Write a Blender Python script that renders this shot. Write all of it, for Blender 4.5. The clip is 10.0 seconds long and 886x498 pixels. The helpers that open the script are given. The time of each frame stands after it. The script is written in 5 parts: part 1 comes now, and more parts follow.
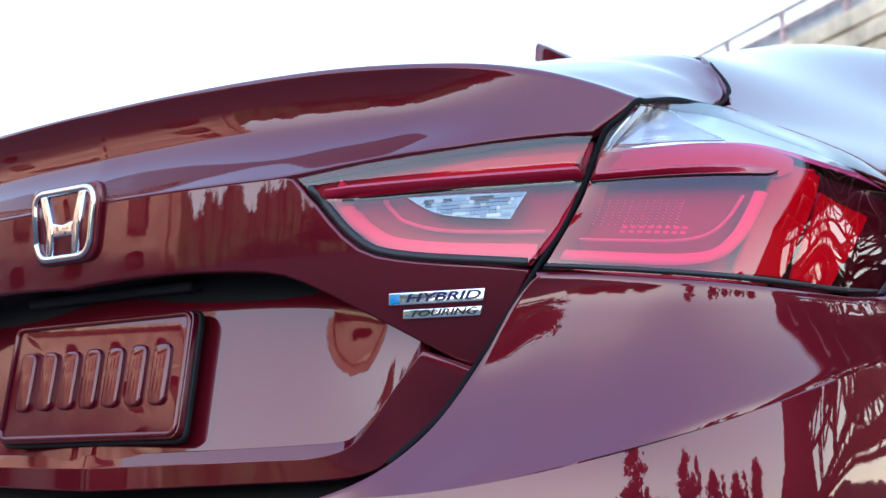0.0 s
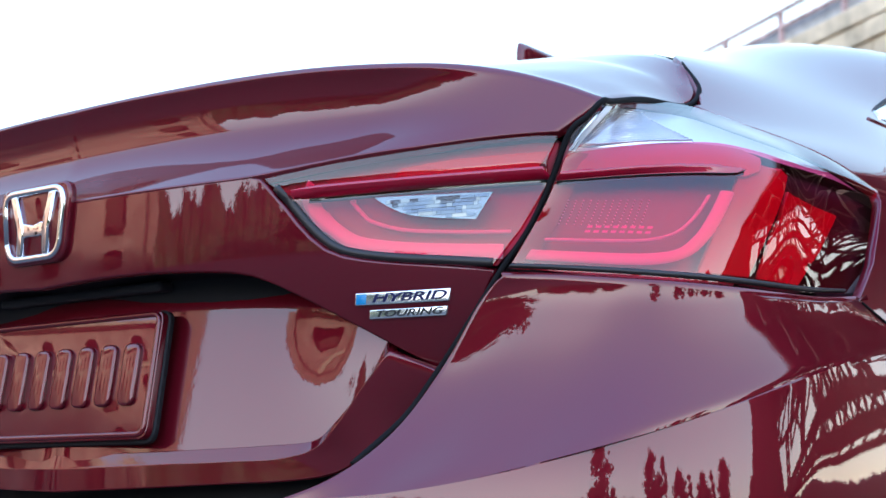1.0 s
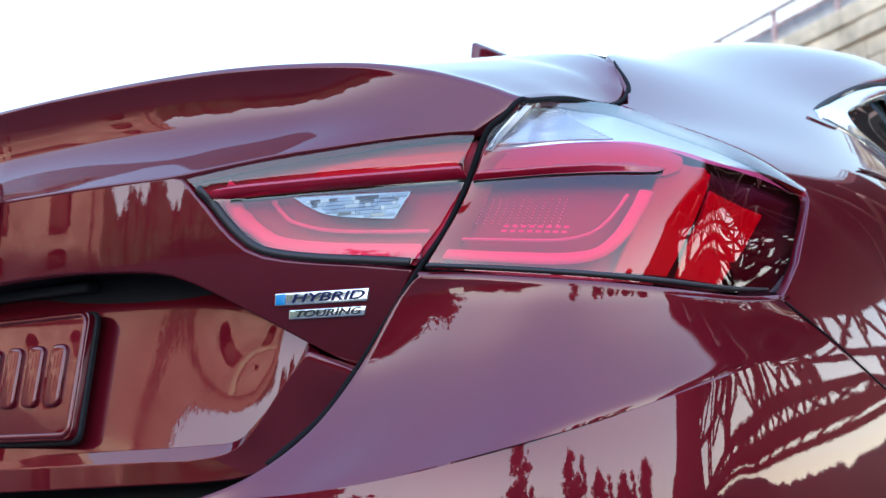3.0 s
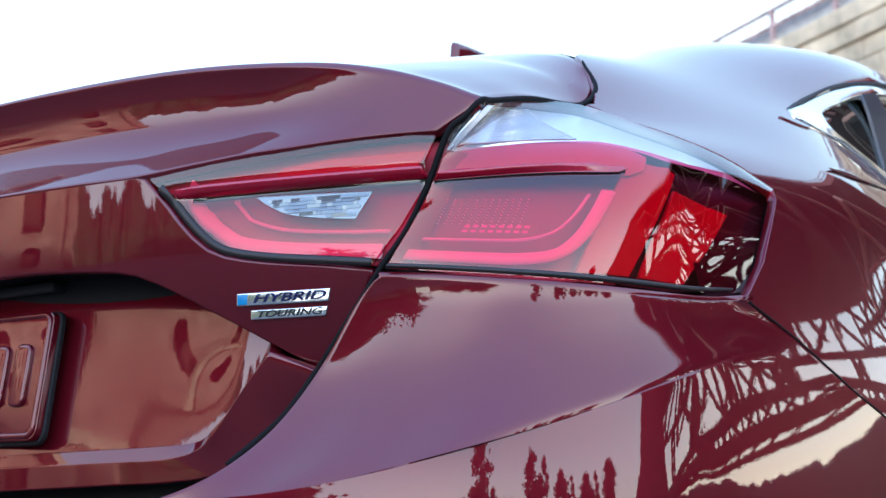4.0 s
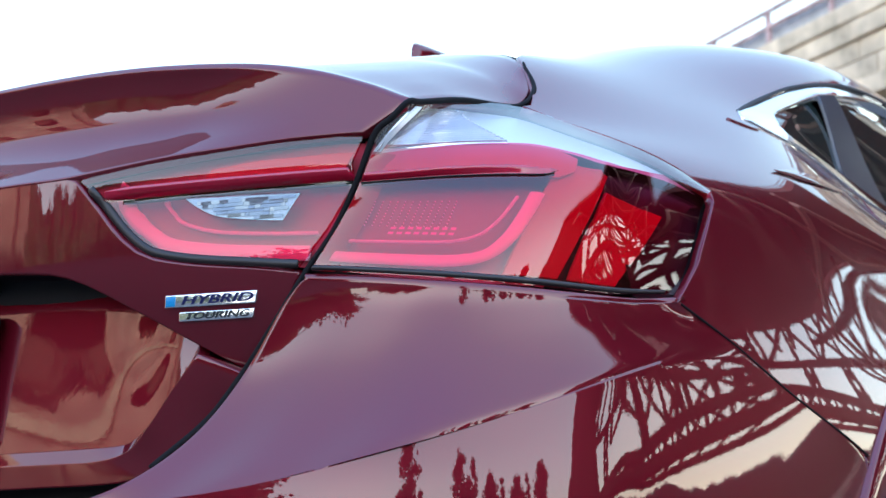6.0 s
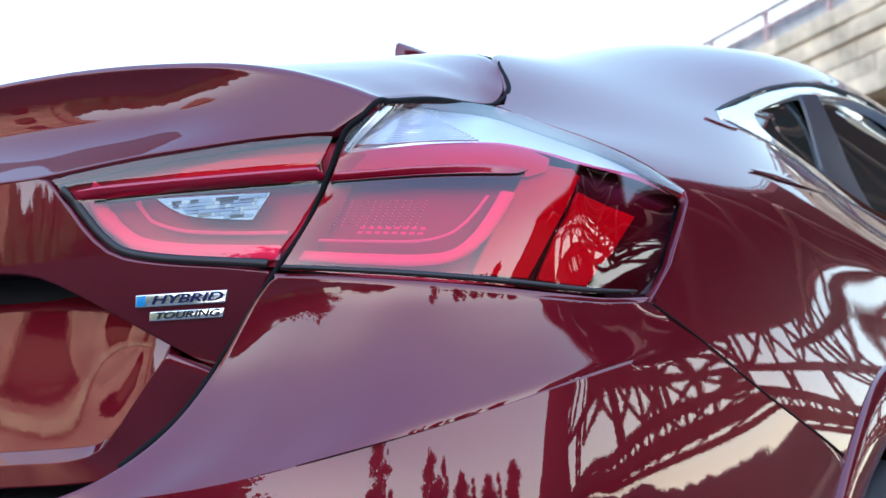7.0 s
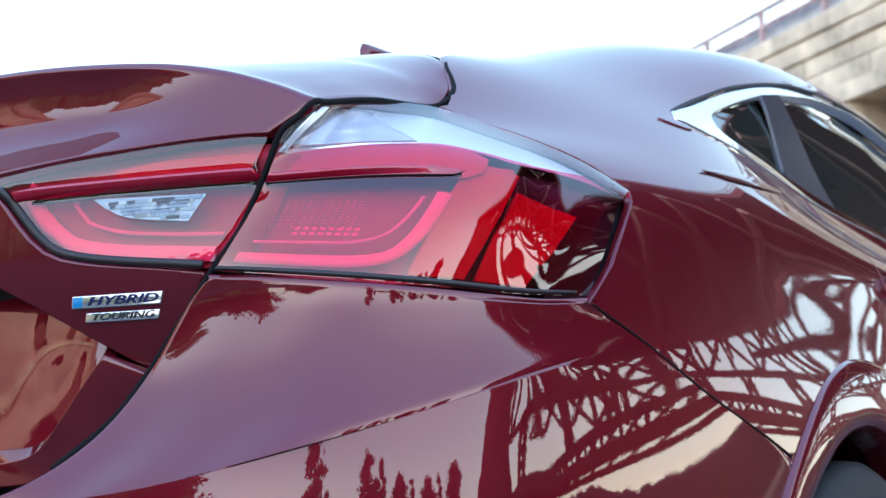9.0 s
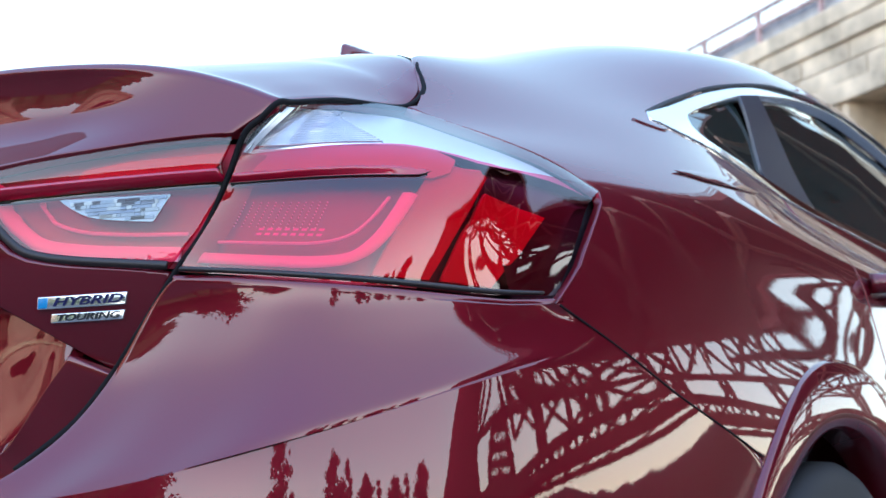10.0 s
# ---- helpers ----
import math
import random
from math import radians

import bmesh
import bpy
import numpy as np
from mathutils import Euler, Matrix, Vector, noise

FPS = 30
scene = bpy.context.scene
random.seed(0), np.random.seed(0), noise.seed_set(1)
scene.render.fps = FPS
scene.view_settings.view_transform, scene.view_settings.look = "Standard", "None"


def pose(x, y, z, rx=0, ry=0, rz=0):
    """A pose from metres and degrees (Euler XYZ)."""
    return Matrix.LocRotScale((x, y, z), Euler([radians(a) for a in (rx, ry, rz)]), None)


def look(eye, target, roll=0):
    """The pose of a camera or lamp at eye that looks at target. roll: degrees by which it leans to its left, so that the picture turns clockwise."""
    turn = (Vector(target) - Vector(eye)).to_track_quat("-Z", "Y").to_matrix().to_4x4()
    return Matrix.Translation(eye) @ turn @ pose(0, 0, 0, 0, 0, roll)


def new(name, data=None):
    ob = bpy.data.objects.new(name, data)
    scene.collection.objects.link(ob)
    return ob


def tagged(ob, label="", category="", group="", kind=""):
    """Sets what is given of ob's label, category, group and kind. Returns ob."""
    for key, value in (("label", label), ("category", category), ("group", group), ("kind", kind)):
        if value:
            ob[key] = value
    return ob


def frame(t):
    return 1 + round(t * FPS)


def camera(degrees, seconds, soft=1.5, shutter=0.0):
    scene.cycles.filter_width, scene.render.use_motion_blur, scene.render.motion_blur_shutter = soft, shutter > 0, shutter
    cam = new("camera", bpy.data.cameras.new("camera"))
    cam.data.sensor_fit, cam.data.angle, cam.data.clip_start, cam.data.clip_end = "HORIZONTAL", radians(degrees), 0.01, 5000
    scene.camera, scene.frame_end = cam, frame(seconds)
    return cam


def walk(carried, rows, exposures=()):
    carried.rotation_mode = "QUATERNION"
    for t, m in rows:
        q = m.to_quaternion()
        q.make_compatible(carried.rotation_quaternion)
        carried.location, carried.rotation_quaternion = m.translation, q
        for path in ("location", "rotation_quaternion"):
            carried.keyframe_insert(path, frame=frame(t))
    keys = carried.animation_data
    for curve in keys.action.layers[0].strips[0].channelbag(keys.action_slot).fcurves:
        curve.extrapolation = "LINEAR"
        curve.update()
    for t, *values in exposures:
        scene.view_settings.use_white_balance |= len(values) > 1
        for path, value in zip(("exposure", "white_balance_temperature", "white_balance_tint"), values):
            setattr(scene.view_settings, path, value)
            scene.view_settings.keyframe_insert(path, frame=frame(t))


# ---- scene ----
# camera: lens across the width, and the slide behind the car (metres; yaw, pitch, roll in degrees)
cam = camera(35.92, 10.0)
cam.data.dof.use_dof, cam.data.dof.focus_distance, cam.data.dof.aperture_fstop = True, 1.38, 10.0
PATH = [
    (0.0, 1.2422, -1.1111, 0.6819, 34.229, 8.302, 1.305),
    (0.5, 1.2547, -1.1017, 0.6817, 34.235, 8.297, 1.334),
    (1.0, 1.2698, -1.0913, 0.6815, 34.225, 8.291, 1.361),
    (1.5, 1.2859, -1.0803, 0.6812, 34.203, 8.279, 1.419),
    (2.0, 1.3029, -1.0682, 0.6806, 34.149, 8.280, 1.467),
    (2.5, 1.3186, -1.0566, 0.6802, 34.125, 8.284, 1.504),
    (4.0, 1.3635, -1.0220, 0.6797, 34.082, 8.266, 1.512),
    (4.5, 1.3791, -1.0101, 0.6796, 34.050, 8.285, 1.508),
    (5.0, 1.3939, -0.9982, 0.6794, 34.019, 8.292, 1.500),
    (5.5, 1.4068, -0.9879, 0.6797, 34.018, 8.299, 1.487),
    (7.0, 1.4421, -0.9622, 0.6789, 33.954, 8.284, 1.496),
    (7.5, 1.4529, -0.9536, 0.6785, 33.936, 8.272, 1.511),
    (8.0, 1.4649, -0.9446, 0.6785, 33.917, 8.284, 1.519),
    (8.5, 1.4780, -0.9353, 0.6781, 33.871, 8.288, 1.541),
    (9.0, 1.4910, -0.9257, 0.6780, 33.861, 8.309, 1.549),
    (9.5, 1.5046, -0.9160, 0.6774, 33.818, 8.314, 1.567),
    (10.0, 1.5177, -0.9064, 0.6774, 33.796, 8.324, 1.575),
]
walk(cam, [(t, pose(x, y, z, 90 + pitch, roll, yaw)) for t, x, y, z, yaw, pitch, roll in PATH], [(0.0, 1.36), (10.0, 1.36)])

# ---- world, sun and exposure ----
world = bpy.data.worlds.new("sky")
scene.world = world
world.use_nodes = True
SUN_EL, SUN_AZ = 19.5, 50.0
wn, wl = world.node_tree.nodes, world.node_tree.links
sky = wn.new("ShaderNodeTexSky")
sky.sky_type = "NISHITA"
sky.sun_disc = False
sky.sun_elevation, sky.sun_rotation = radians(SUN_EL), radians(SUN_AZ)
sky.air_density, sky.dust_density, sky.ozone_density = 1.0, 0.3, 2.0
# thin bright haze: pale and warm low down, deep blue-violet overhead
way = wn.new("ShaderNodeTexCoord")
split = wn.new("ShaderNodeSeparateXYZ")
haze = wn.new("ShaderNodeValToRGB")
haze.color_ramp.interpolation = "B_SPLINE"
for k, (at, c) in enumerate(((0.0, (.475, .455, .445)), (0.14, (.48, .49, .515)), (0.25, (.36, .40, .45)), (0.38, (.22, .27, .338)), (0.52, (.150, .203, .292)), (1.0, (.118, .182, .375)))):
    e = haze.color_ramp.elements[k] if k < 2 else haze.color_ramp.elements.new(at)
    e.position, e.color = at, (*c, 1)
soften = wn.new("ShaderNodeMix")
soften.data_type = "RGBA"
soften.inputs[0].default_value = 0.03
wl.new(way.outputs["Generated"], split.inputs[0])
wl.new(split.outputs[2], haze.inputs[0])
# the haze is made brighter behind the car than ahead, though the sun stands ahead
glow, lift_, shine = wn.new("ShaderNodeVectorMath"), wn.new("ShaderNodeMath"), wn.new("ShaderNodeVectorMath")
glow.operation, lift_.operation, shine.operation = "DOT_PRODUCT", "MULTIPLY_ADD", "SCALE"
glow.inputs[1].default_value = (math.sin(radians(155)), math.cos(radians(155)), 0)
lift_.inputs[1].default_value, lift_.inputs[2].default_value = 0.36, 1.05
wl.new(way.outputs["Generated"], glow.inputs[0])
wl.new(glow.outputs["Value"], lift_.inputs[0])
wl.new(haze.outputs[0], shine.inputs[0])
wl.new(lift_.outputs[0], shine.inputs["Scale"])
# ahead of the car the sky is less violet
low_, cool, tint = wn.new("ShaderNodeMath"), wn.new("ShaderNodeVectorMath"), wn.new("ShaderNodeVectorMath")
low_.operation, cool.operation, tint.operation = "MINIMUM", "MULTIPLY_ADD", "MULTIPLY"
low_.inputs[1].default_value = 0.0
cool.inputs[1].default_value, cool.inputs[2].default_value = (.08, -.09, .03), (1, 1, 1)
wl.new(glow.outputs["Value"], low_.inputs[0])
wl.new(low_.outputs[0], cool.inputs[0])
wl.new(shine.outputs[0], tint.inputs[0])
wl.new(cool.outputs[0], tint.inputs[1])
wl.new(tint.outputs[0], soften.inputs[6])
wl.new(sky.outputs[0], soften.inputs[7])
wl.new(soften.outputs[2], wn["Background"].inputs[0])
wn["Background"].inputs[1].default_value = 2.62
sun = new("sun", bpy.data.lights.new("sun", "SUN"))
sun.data.energy, sun.data.angle, sun.data.color = 4.2, radians(2), (1.0, 0.90, 0.78)
sun.matrix_world = look((40 * math.sin(radians(SUN_AZ)), 40 * math.cos(radians(SUN_AZ)), 40 * math.tan(radians(SUN_EL))), (0, 0, 0))


# ---- materials ----
def material(name, color=(0.5, 0.5, 0.5), rough=0.5, metal=0.0, **more):
    m = bpy.data.materials.new(name)
    m.use_nodes = True
    b = m.node_tree.nodes["Principled BSDF"]
    b.inputs["Base Color"].default_value = (*color, 1)
    b.inputs["Roughness"].default_value = rough
    b.inputs["Metallic"].default_value = metal
    for key, value in more.items():
        b.inputs[key.replace("_", " ")].default_value = value
    return m


def mottle(m, scale, amount, detail=6.0, bump=0.0, bump_scale=None, dark=None):
    """Noise over a material's base colour, and a bump."""
    n, l = m.node_tree.nodes, m.node_tree.links
    b = n["Principled BSDF"]
    base = b.inputs["Base Color"].default_value[:]
    co = n.new("ShaderNodeTexCoord")
    tex = n.new("ShaderNodeTexNoise")
    tex.inputs["Scale"].default_value, tex.inputs["Detail"].default_value = scale, detail
    l.new(co.outputs["Object"], tex.inputs["Vector"])
    mix = n.new("ShaderNodeMix")
    mix.data_type = "RGBA"
    low = dark or [c * (1 - amount) for c in base[:3]]
    mix.inputs[6].default_value = (*low, 1)
    mix.inputs[7].default_value = (*[min(1, c * (1 + amount)) for c in base[:3]], 1)
    ramp = n.new("ShaderNodeMapRange")
    ramp.inputs[1].default_value, ramp.inputs[2].default_value = 0.3, 0.7
    l.new(tex.outputs[0], ramp.inputs[0])
    l.new(ramp.outputs[0], mix.inputs[0])
    l.new(mix.outputs[2], b.inputs["Base Color"])
    if bump:
        t2 = n.new("ShaderNodeTexNoise")
        t2.inputs["Scale"].default_value, t2.inputs["Detail"].default_value = bump_scale or scale * 4, 8
        l.new(co.outputs["Object"], t2.inputs["Vector"])
        bp = n.new("ShaderNodeBump")
        bp.inputs["Strength"].default_value, bp.inputs["Distance"].default_value = 1.0, bump
        l.new(t2.outputs[0], bp.inputs["Height"])
        l.new(bp.outputs[0], b.inputs["Normal"])
    return m


PAINT = material("red_paint", (0.118, 0.005, 0.012), 0.32, 0.35, Coat_Weight=1.0, Coat_Roughness=0.012, Coat_IOR=1.62, Specular_IOR_Level=0.0)
# the faint orange-peel of sprayed lacquer
pn, pl = PAINT.node_tree.nodes, PAINT.node_tree.links
peel, dent, place = pn.new("ShaderNodeTexNoise"), pn.new("ShaderNodeBump"), pn.new("ShaderNodeTexCoord")
peel.inputs["Scale"].default_value, peel.inputs["Detail"].default_value = 160, 2
dent.inputs["Strength"].default_value, dent.inputs["Distance"].default_value = 0.35, 0.00004
pl.new(place.outputs["Object"], peel.inputs["Vector"])
pl.new(peel.outputs[0], dent.inputs["Height"])
pl.new(dent.outputs[0], pn["Principled BSDF"].inputs["Coat Normal"])
BLACK = material("black_plastic", (0.012, 0.012, 0.014), 0.6, 0.0, Specular_IOR_Level=0.25)
GAP_BLACK = material("gap_black", (0.006, 0.006, 0.007), 0.75, 0.0, Specular_IOR_Level=0.15)
RUBBER = material("black_rubber", (0.02, 0.02, 0.022), 0.7)
CHROME = material("chrome", (0.82, 0.83, 0.85), 0.06, 1.0)
GLASS = material("tinted_glass", (0.012, 0.022, 0.020), 0.02, 0.0, IOR=1.85)


def lens(name, tint, rough=0.005):
    """A thin tinted cover: see-through, with a clear gloss on it."""
    m = bpy.data.materials.new(name)
    m.use_nodes = True
    n, l = m.node_tree.nodes, m.node_tree.links
    n.remove(n["Principled BSDF"])
    clear, gloss, mix, edge = n.new("ShaderNodeBsdfTransparent"), n.new("ShaderNodeBsdfGlossy"), n.new("ShaderNodeMixShader"), n.new("ShaderNodeLayerWeight")
    power, scale = n.new("ShaderNodeMath"), n.new("ShaderNodeMath")
    power.operation, scale.operation = "POWER", "MULTIPLY_ADD"
    power.inputs[1].default_value = 4.0
    scale.inputs[1].default_value, scale.inputs[2].default_value = 0.9, 0.085
    edge.inputs[0].default_value = 0.5
    clear.inputs[0].default_value = (*tint, 1)
    gloss.inputs["Roughness"].default_value = rough
    l.new(edge.outputs["Facing"], power.inputs[0])
    l.new(power.outputs[0], scale.inputs[0])
    l.new(scale.outputs[0], mix.inputs[0])
    l.new(clear.outputs[0], mix.inputs[1])
    l.new(gloss.outputs[0], mix.inputs[2])
    l.new(mix.outputs[0], n["Material Output"].inputs[0])
    return m


LENS_RED = lens("red_lens", (1.0, 0.105, 0.25))
LENS_CLEAR = lens("clear_lens", (0.93, 0.95, 0.97))
LAMP_RED = material("lamp_red", (0.40, 0.10, 0.13), 0.35)
# lamp red paled to pink: the lens's sky gloss is put into the colour
LAMP_GLOSS_PINK = material("lamp_gloss_pink", (0.52, 0.16, 0.19), 0.3)
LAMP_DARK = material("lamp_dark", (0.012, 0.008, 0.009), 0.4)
GUIDE = material("light_guide", (1.0, 1.0, 1.0), 0.25)
REFLEX = material("reflex_magenta", (1.0, 0.08, 0.75), 0.2)
PANEL_RED = material("red_reflector", (0.5, 0.016, 0.06), 0.25)
SILVER = material("lamp_silver", (0.75, 0.77, 0.80), 0.14, 0.9)
LAMP_GREY = material("lamp_grey", (0.30, 0.33, 0.34), 0.2, 0.6)
FACETS = material("lamp_facets", (0.19, 0.21, 0.21), 0.12, 1.0)
FROST = material("lamp_frost", (0.74, 0.77, 0.79), 0.3, 0.35)
BAR_RED = material("red_bar", (0.40, 0.004, 0.03), 0.12, 0.0, Coat_Weight=1.0, Coat_Roughness=0.02)
BLUE = material("badge_blue", (0.002, 0.21, 0.46), 0.25)
NAVY = material("badge_navy", (0.004, 0.006, 0.055), 0.3, 0.0, Specular_IOR_Level=0.25)
GREY = material("badge_grey", (0.014, 0.017, 0.020), 0.35, 0.0, Specular_IOR_Level=0.25)
SATIN = material("satin_grey", (0.055, 0.06, 0.078), 0.35, 0.3, Coat_Weight=0.4, Coat_Roughness=0.15)


# ---- shape tools ----
def part(name, bm, mat, parent=None, label="", smooth=True, normals=None):
    me = bpy.data.meshes.new(name)
    for f in bm.faces:
        f.smooth = smooth
    bm.to_mesh(me)
    bm.free()
    for m in (mat if isinstance(mat, (list, tuple)) else [mat]):
        me.materials.append(m)
    if normals:
        me.normals_split_custom_set_from_vertices([normals[v.index] if v.index in normals else v.normal[:] for v in me.vertices])
    ob = new(name, me)
    ob.parent = parent
    if label:
        tagged(ob, label)
    return ob


def thing(name, label, category, group="", kind="", at=(0, 0, 0)):
    ob = new(name)
    ob.location = at
    ob.empty_display_size = 0.1
    return tagged(ob, label, category, group, kind)


def cr(P, t):
    """Catmull-Rom through the rows of P at t in 0..len(P)-1."""
    P = np.asarray(P, float)
    k = min(max(int(t), 0), len(P) - 2)
    f = t - k
    b, c = P[k], P[k + 1]
    a = P[k - 1] if k > 0 else 2 * b - c
    d = P[k + 2] if k + 2 < len(P) else 2 * c - b
    return 0.5 * (2 * b + (c - a) * f + (2 * a - 5 * b + 4 * c - d) * f * f + (3 * b - a - 3 * c + d) * f ** 3)


def bend(K, P):
    """The second derivatives, at the knots K, of the natural cubic spline through the rows of P."""
    K, P = np.asarray(K, float), np.asarray(P, float)
    n = len(K)
    A, B, h = np.eye(n), np.zeros_like(P), np.diff(K)
    for i in range(1, n - 1):
        A[i, i - 1:i + 2] = h[i - 1], 2 * (h[i - 1] + h[i]), h[i]
        B[i] = 6 * ((P[i + 1] - P[i]) / h[i] - (P[i] - P[i - 1]) / h[i - 1])
    return np.linalg.solve(A, B.reshape(n, -1)).reshape(P.shape)


def spline(K, P, M, x):
    """The spline at x, from knots, rows and second derivatives."""
    i = int(min(max(np.searchsorted(K, x) - 1, 0), len(K) - 2))
    h = K[i + 1] - K[i]
    a, b = (K[i + 1] - x) / h, (x - K[i]) / h
    return a * P[i] + b * P[i + 1] + ((a ** 3 - a) * M[i] + (b ** 3 - b) * M[i + 1]) * h * h / 6



def curve_pts(P, n, soft=False):
    """n points evenly along the Catmull-Rom curve through P, or, if soft, along a spline without changes of bend."""
    P = np.asarray(P, float)
    if soft:
        K = np.concatenate([[0], np.cumsum(np.linalg.norm(np.diff(P, axis=0), axis=1))])
        M = bend(K, P)
        Q = np.array([spline(K, P, M, x) for x in np.linspace(0, K[-1], 30 * len(P))])
    else:
        Q = np.array([cr(P, t) for t in np.linspace(0, len(P) - 1, 30 * (len(P) - 1) + 1)])
    L = np.concatenate([[0], np.cumsum(np.linalg.norm(np.diff(Q, axis=0), axis=1))])
    s = np.linspace(0, L[-1], n)
    return np.stack([np.interp(s, L, Q[:, k]) for k in range(Q.shape[1])], 1)


def loft(rails, nu, nv, soft=False):
    """Grid (nv+1, nu+1, 3): curves along the rails, Catmull-Rom or soft splines across them."""
    R = np.array([curve_pts(r, nu + 1, soft) for r in rails])
    if soft:
        K = np.concatenate([[0], np.cumsum(np.linalg.norm(np.diff(R, axis=0), axis=2).mean(1))])
        M = bend(K, R)
        return np.array([spline(K, R, M, x) for x in np.linspace(0, K[-1], nv + 1)])
    return np.array([cr(R, t) for t in np.linspace(0, len(rails) - 1, nv + 1)])


def grid_normals(G):
    du, dv = np.gradient(G, axis=1), np.gradient(G, axis=0)
    n = np.cross(du, dv)
    ln = np.linalg.norm(n, axis=2, keepdims=True)
    return n / np.maximum(ln, 1e-12)


def add_grid(bm, G, flip=False):
    V = [[bm.verts.new(p) for p in row] for row in G]
    for a in range(len(V) - 1):
        for b in range(len(V[0]) - 1):
            q = [V[a][b], V[a][b + 1], V[a + 1][b + 1], V[a + 1][b]]
            if len({tuple(v.co) for v in q}) < 4:
                q = list(dict.fromkeys(q))
            bm.faces.new(q[::-1] if flip else q)
    return V


def skirt(bm, depth=0.012, edge=0.0012, away=None):
    """Rolls every open edge of a sheet inwards, so that it reads as a panel with a rounded rim."""
    bm.normal_update()
    border = [e for e in bm.edges if len(e.link_faces) == 1]
    push = {}
    for e in border:
        f = e.link_faces[0]
        out = (e.verts[1].co - e.verts[0].co).cross(f.normal)
        mid = (e.verts[0].co + e.verts[1].co) / 2
        if out.dot(mid - f.calc_center_median()) < 0:
            out.negate()
        if out.length > 1e-9:
            out.normalize()
        for v in e.verts:
            push.setdefault(v, Vector())
            push[v] = push[v] + out
    one, two = {}, {}
    for v, o in push.items():
        o = o.normalized() if o.length > 1e-9 else o
        n = v.normal
        one[v] = bm.verts.new(v.co + o * edge - n * edge * 0.7)
        two[v] = bm.verts.new(v.co + o * edge * 1.3 - n * depth)
    for e in border:
        a, b = e.verts
        l = e.link_loops[0]
        if l.vert is a:
            a, b = b, a
        for lo, hi in ((None, one), (one, two)):
            p, q = (a, b) if lo is None else (lo[a], lo[b])
            bm.faces.new((p, q, hi[b], hi[a]))


def sheet(name, rails, nu, nv, mat, parent, flip=False, label="", depth=0.012, lift=0.0, edge=0.0012, soft=False):
    bm = bmesh.new()
    G = loft(rails, nu, nv, soft)
    if lift:
        G = G + grid_normals(G) * (lift if not flip else -lift)
    add_grid(bm, G, flip)
    bmesh.ops.remove_doubles(bm, verts=bm.verts[:], dist=1e-6)
    bmesh.ops.dissolve_degenerate(bm, dist=1e-6, edges=bm.edges[:])
    if depth:
        skirt(bm, depth, edge)
    return part(name, bm, mat, parent, label)


def mirror_rail(r):
    """A rail from the middle outwards, carried on to the other side."""
    r = [tuple(p) for p in r]
    return [(-x, y, z) for x, y, z in r[:0:-1]] + r


def tube(bm, P, radius, sides=8, squash=1.0, closed=False, taper=None, up=(0, 0, 1)):
    """A round bar along the points P."""
    P = [Vector(p) for p in P]
    rings = []
    for k, p in enumerate(P):
        d = (P[min(k + 1, len(P) - 1)] - P[max(k - 1, 0)]).normalized()
        a = d.cross(Vector(up))
        a = a.normalized() if a.length > 0.05 else d.cross(Vector((1, 0, 0))).normalized()
        b = d.cross(a)
        r = radius * (taper(k / (len(P) - 1)) if taper else 1)
        rings.append([bm.verts.new(p + r * (math.cos(t) * a + squash * math.sin(t) * b)) for t in [2 * math.pi * i / sides for i in range(sides)]])
    for r0, r1 in zip(rings, rings[1:]):
        for i in range(sides):
            bm.faces.new((r0[i], r0[(i + 1) % sides], r1[(i + 1) % sides], r1[i]))
    bm.faces.new(rings[0][::-1])
    bm.faces.new(rings[-1])


def box(bm, x0, x1, y0, y1, z0, z1, m=None, bevel=0.0):
    made = bmesh.ops.create_cube(bm, size=1.0, matrix=Matrix.Translation(((x0 + x1) / 2, (y0 + y1) / 2, (z0 + z1) / 2)) @ Matrix.Diagonal((x1 - x0, y1 - y0, z1 - z0, 1)))
    vs = made["verts"]
    if bevel:
        es = list({e for v in vs for e in v.link_edges})
        got = bmesh.ops.bevel(bm, geom=es, offset=bevel, segments=2, affect="EDGES", profile=0.6)
        vs = list({v for f in got["faces"] for v in f.verts} | {v for v in vs if v.is_valid})
    if m is not None:
        bmesh.ops.transform(bm, matrix=m, verts=vs)
    return vs


from mathutils.geometry import delaunay_2d_cdt


def inside(p, poly):
    c, (x, y) = False, p
    for (x0, y0), (x1, y1) in zip(poly, poly[1:] + poly[:1]):
        if (y0 > y) != (y1 > y) and x < (x1 - x0) * (y - y0) / (y1 - y0) + x0:
            c = not c
    return c


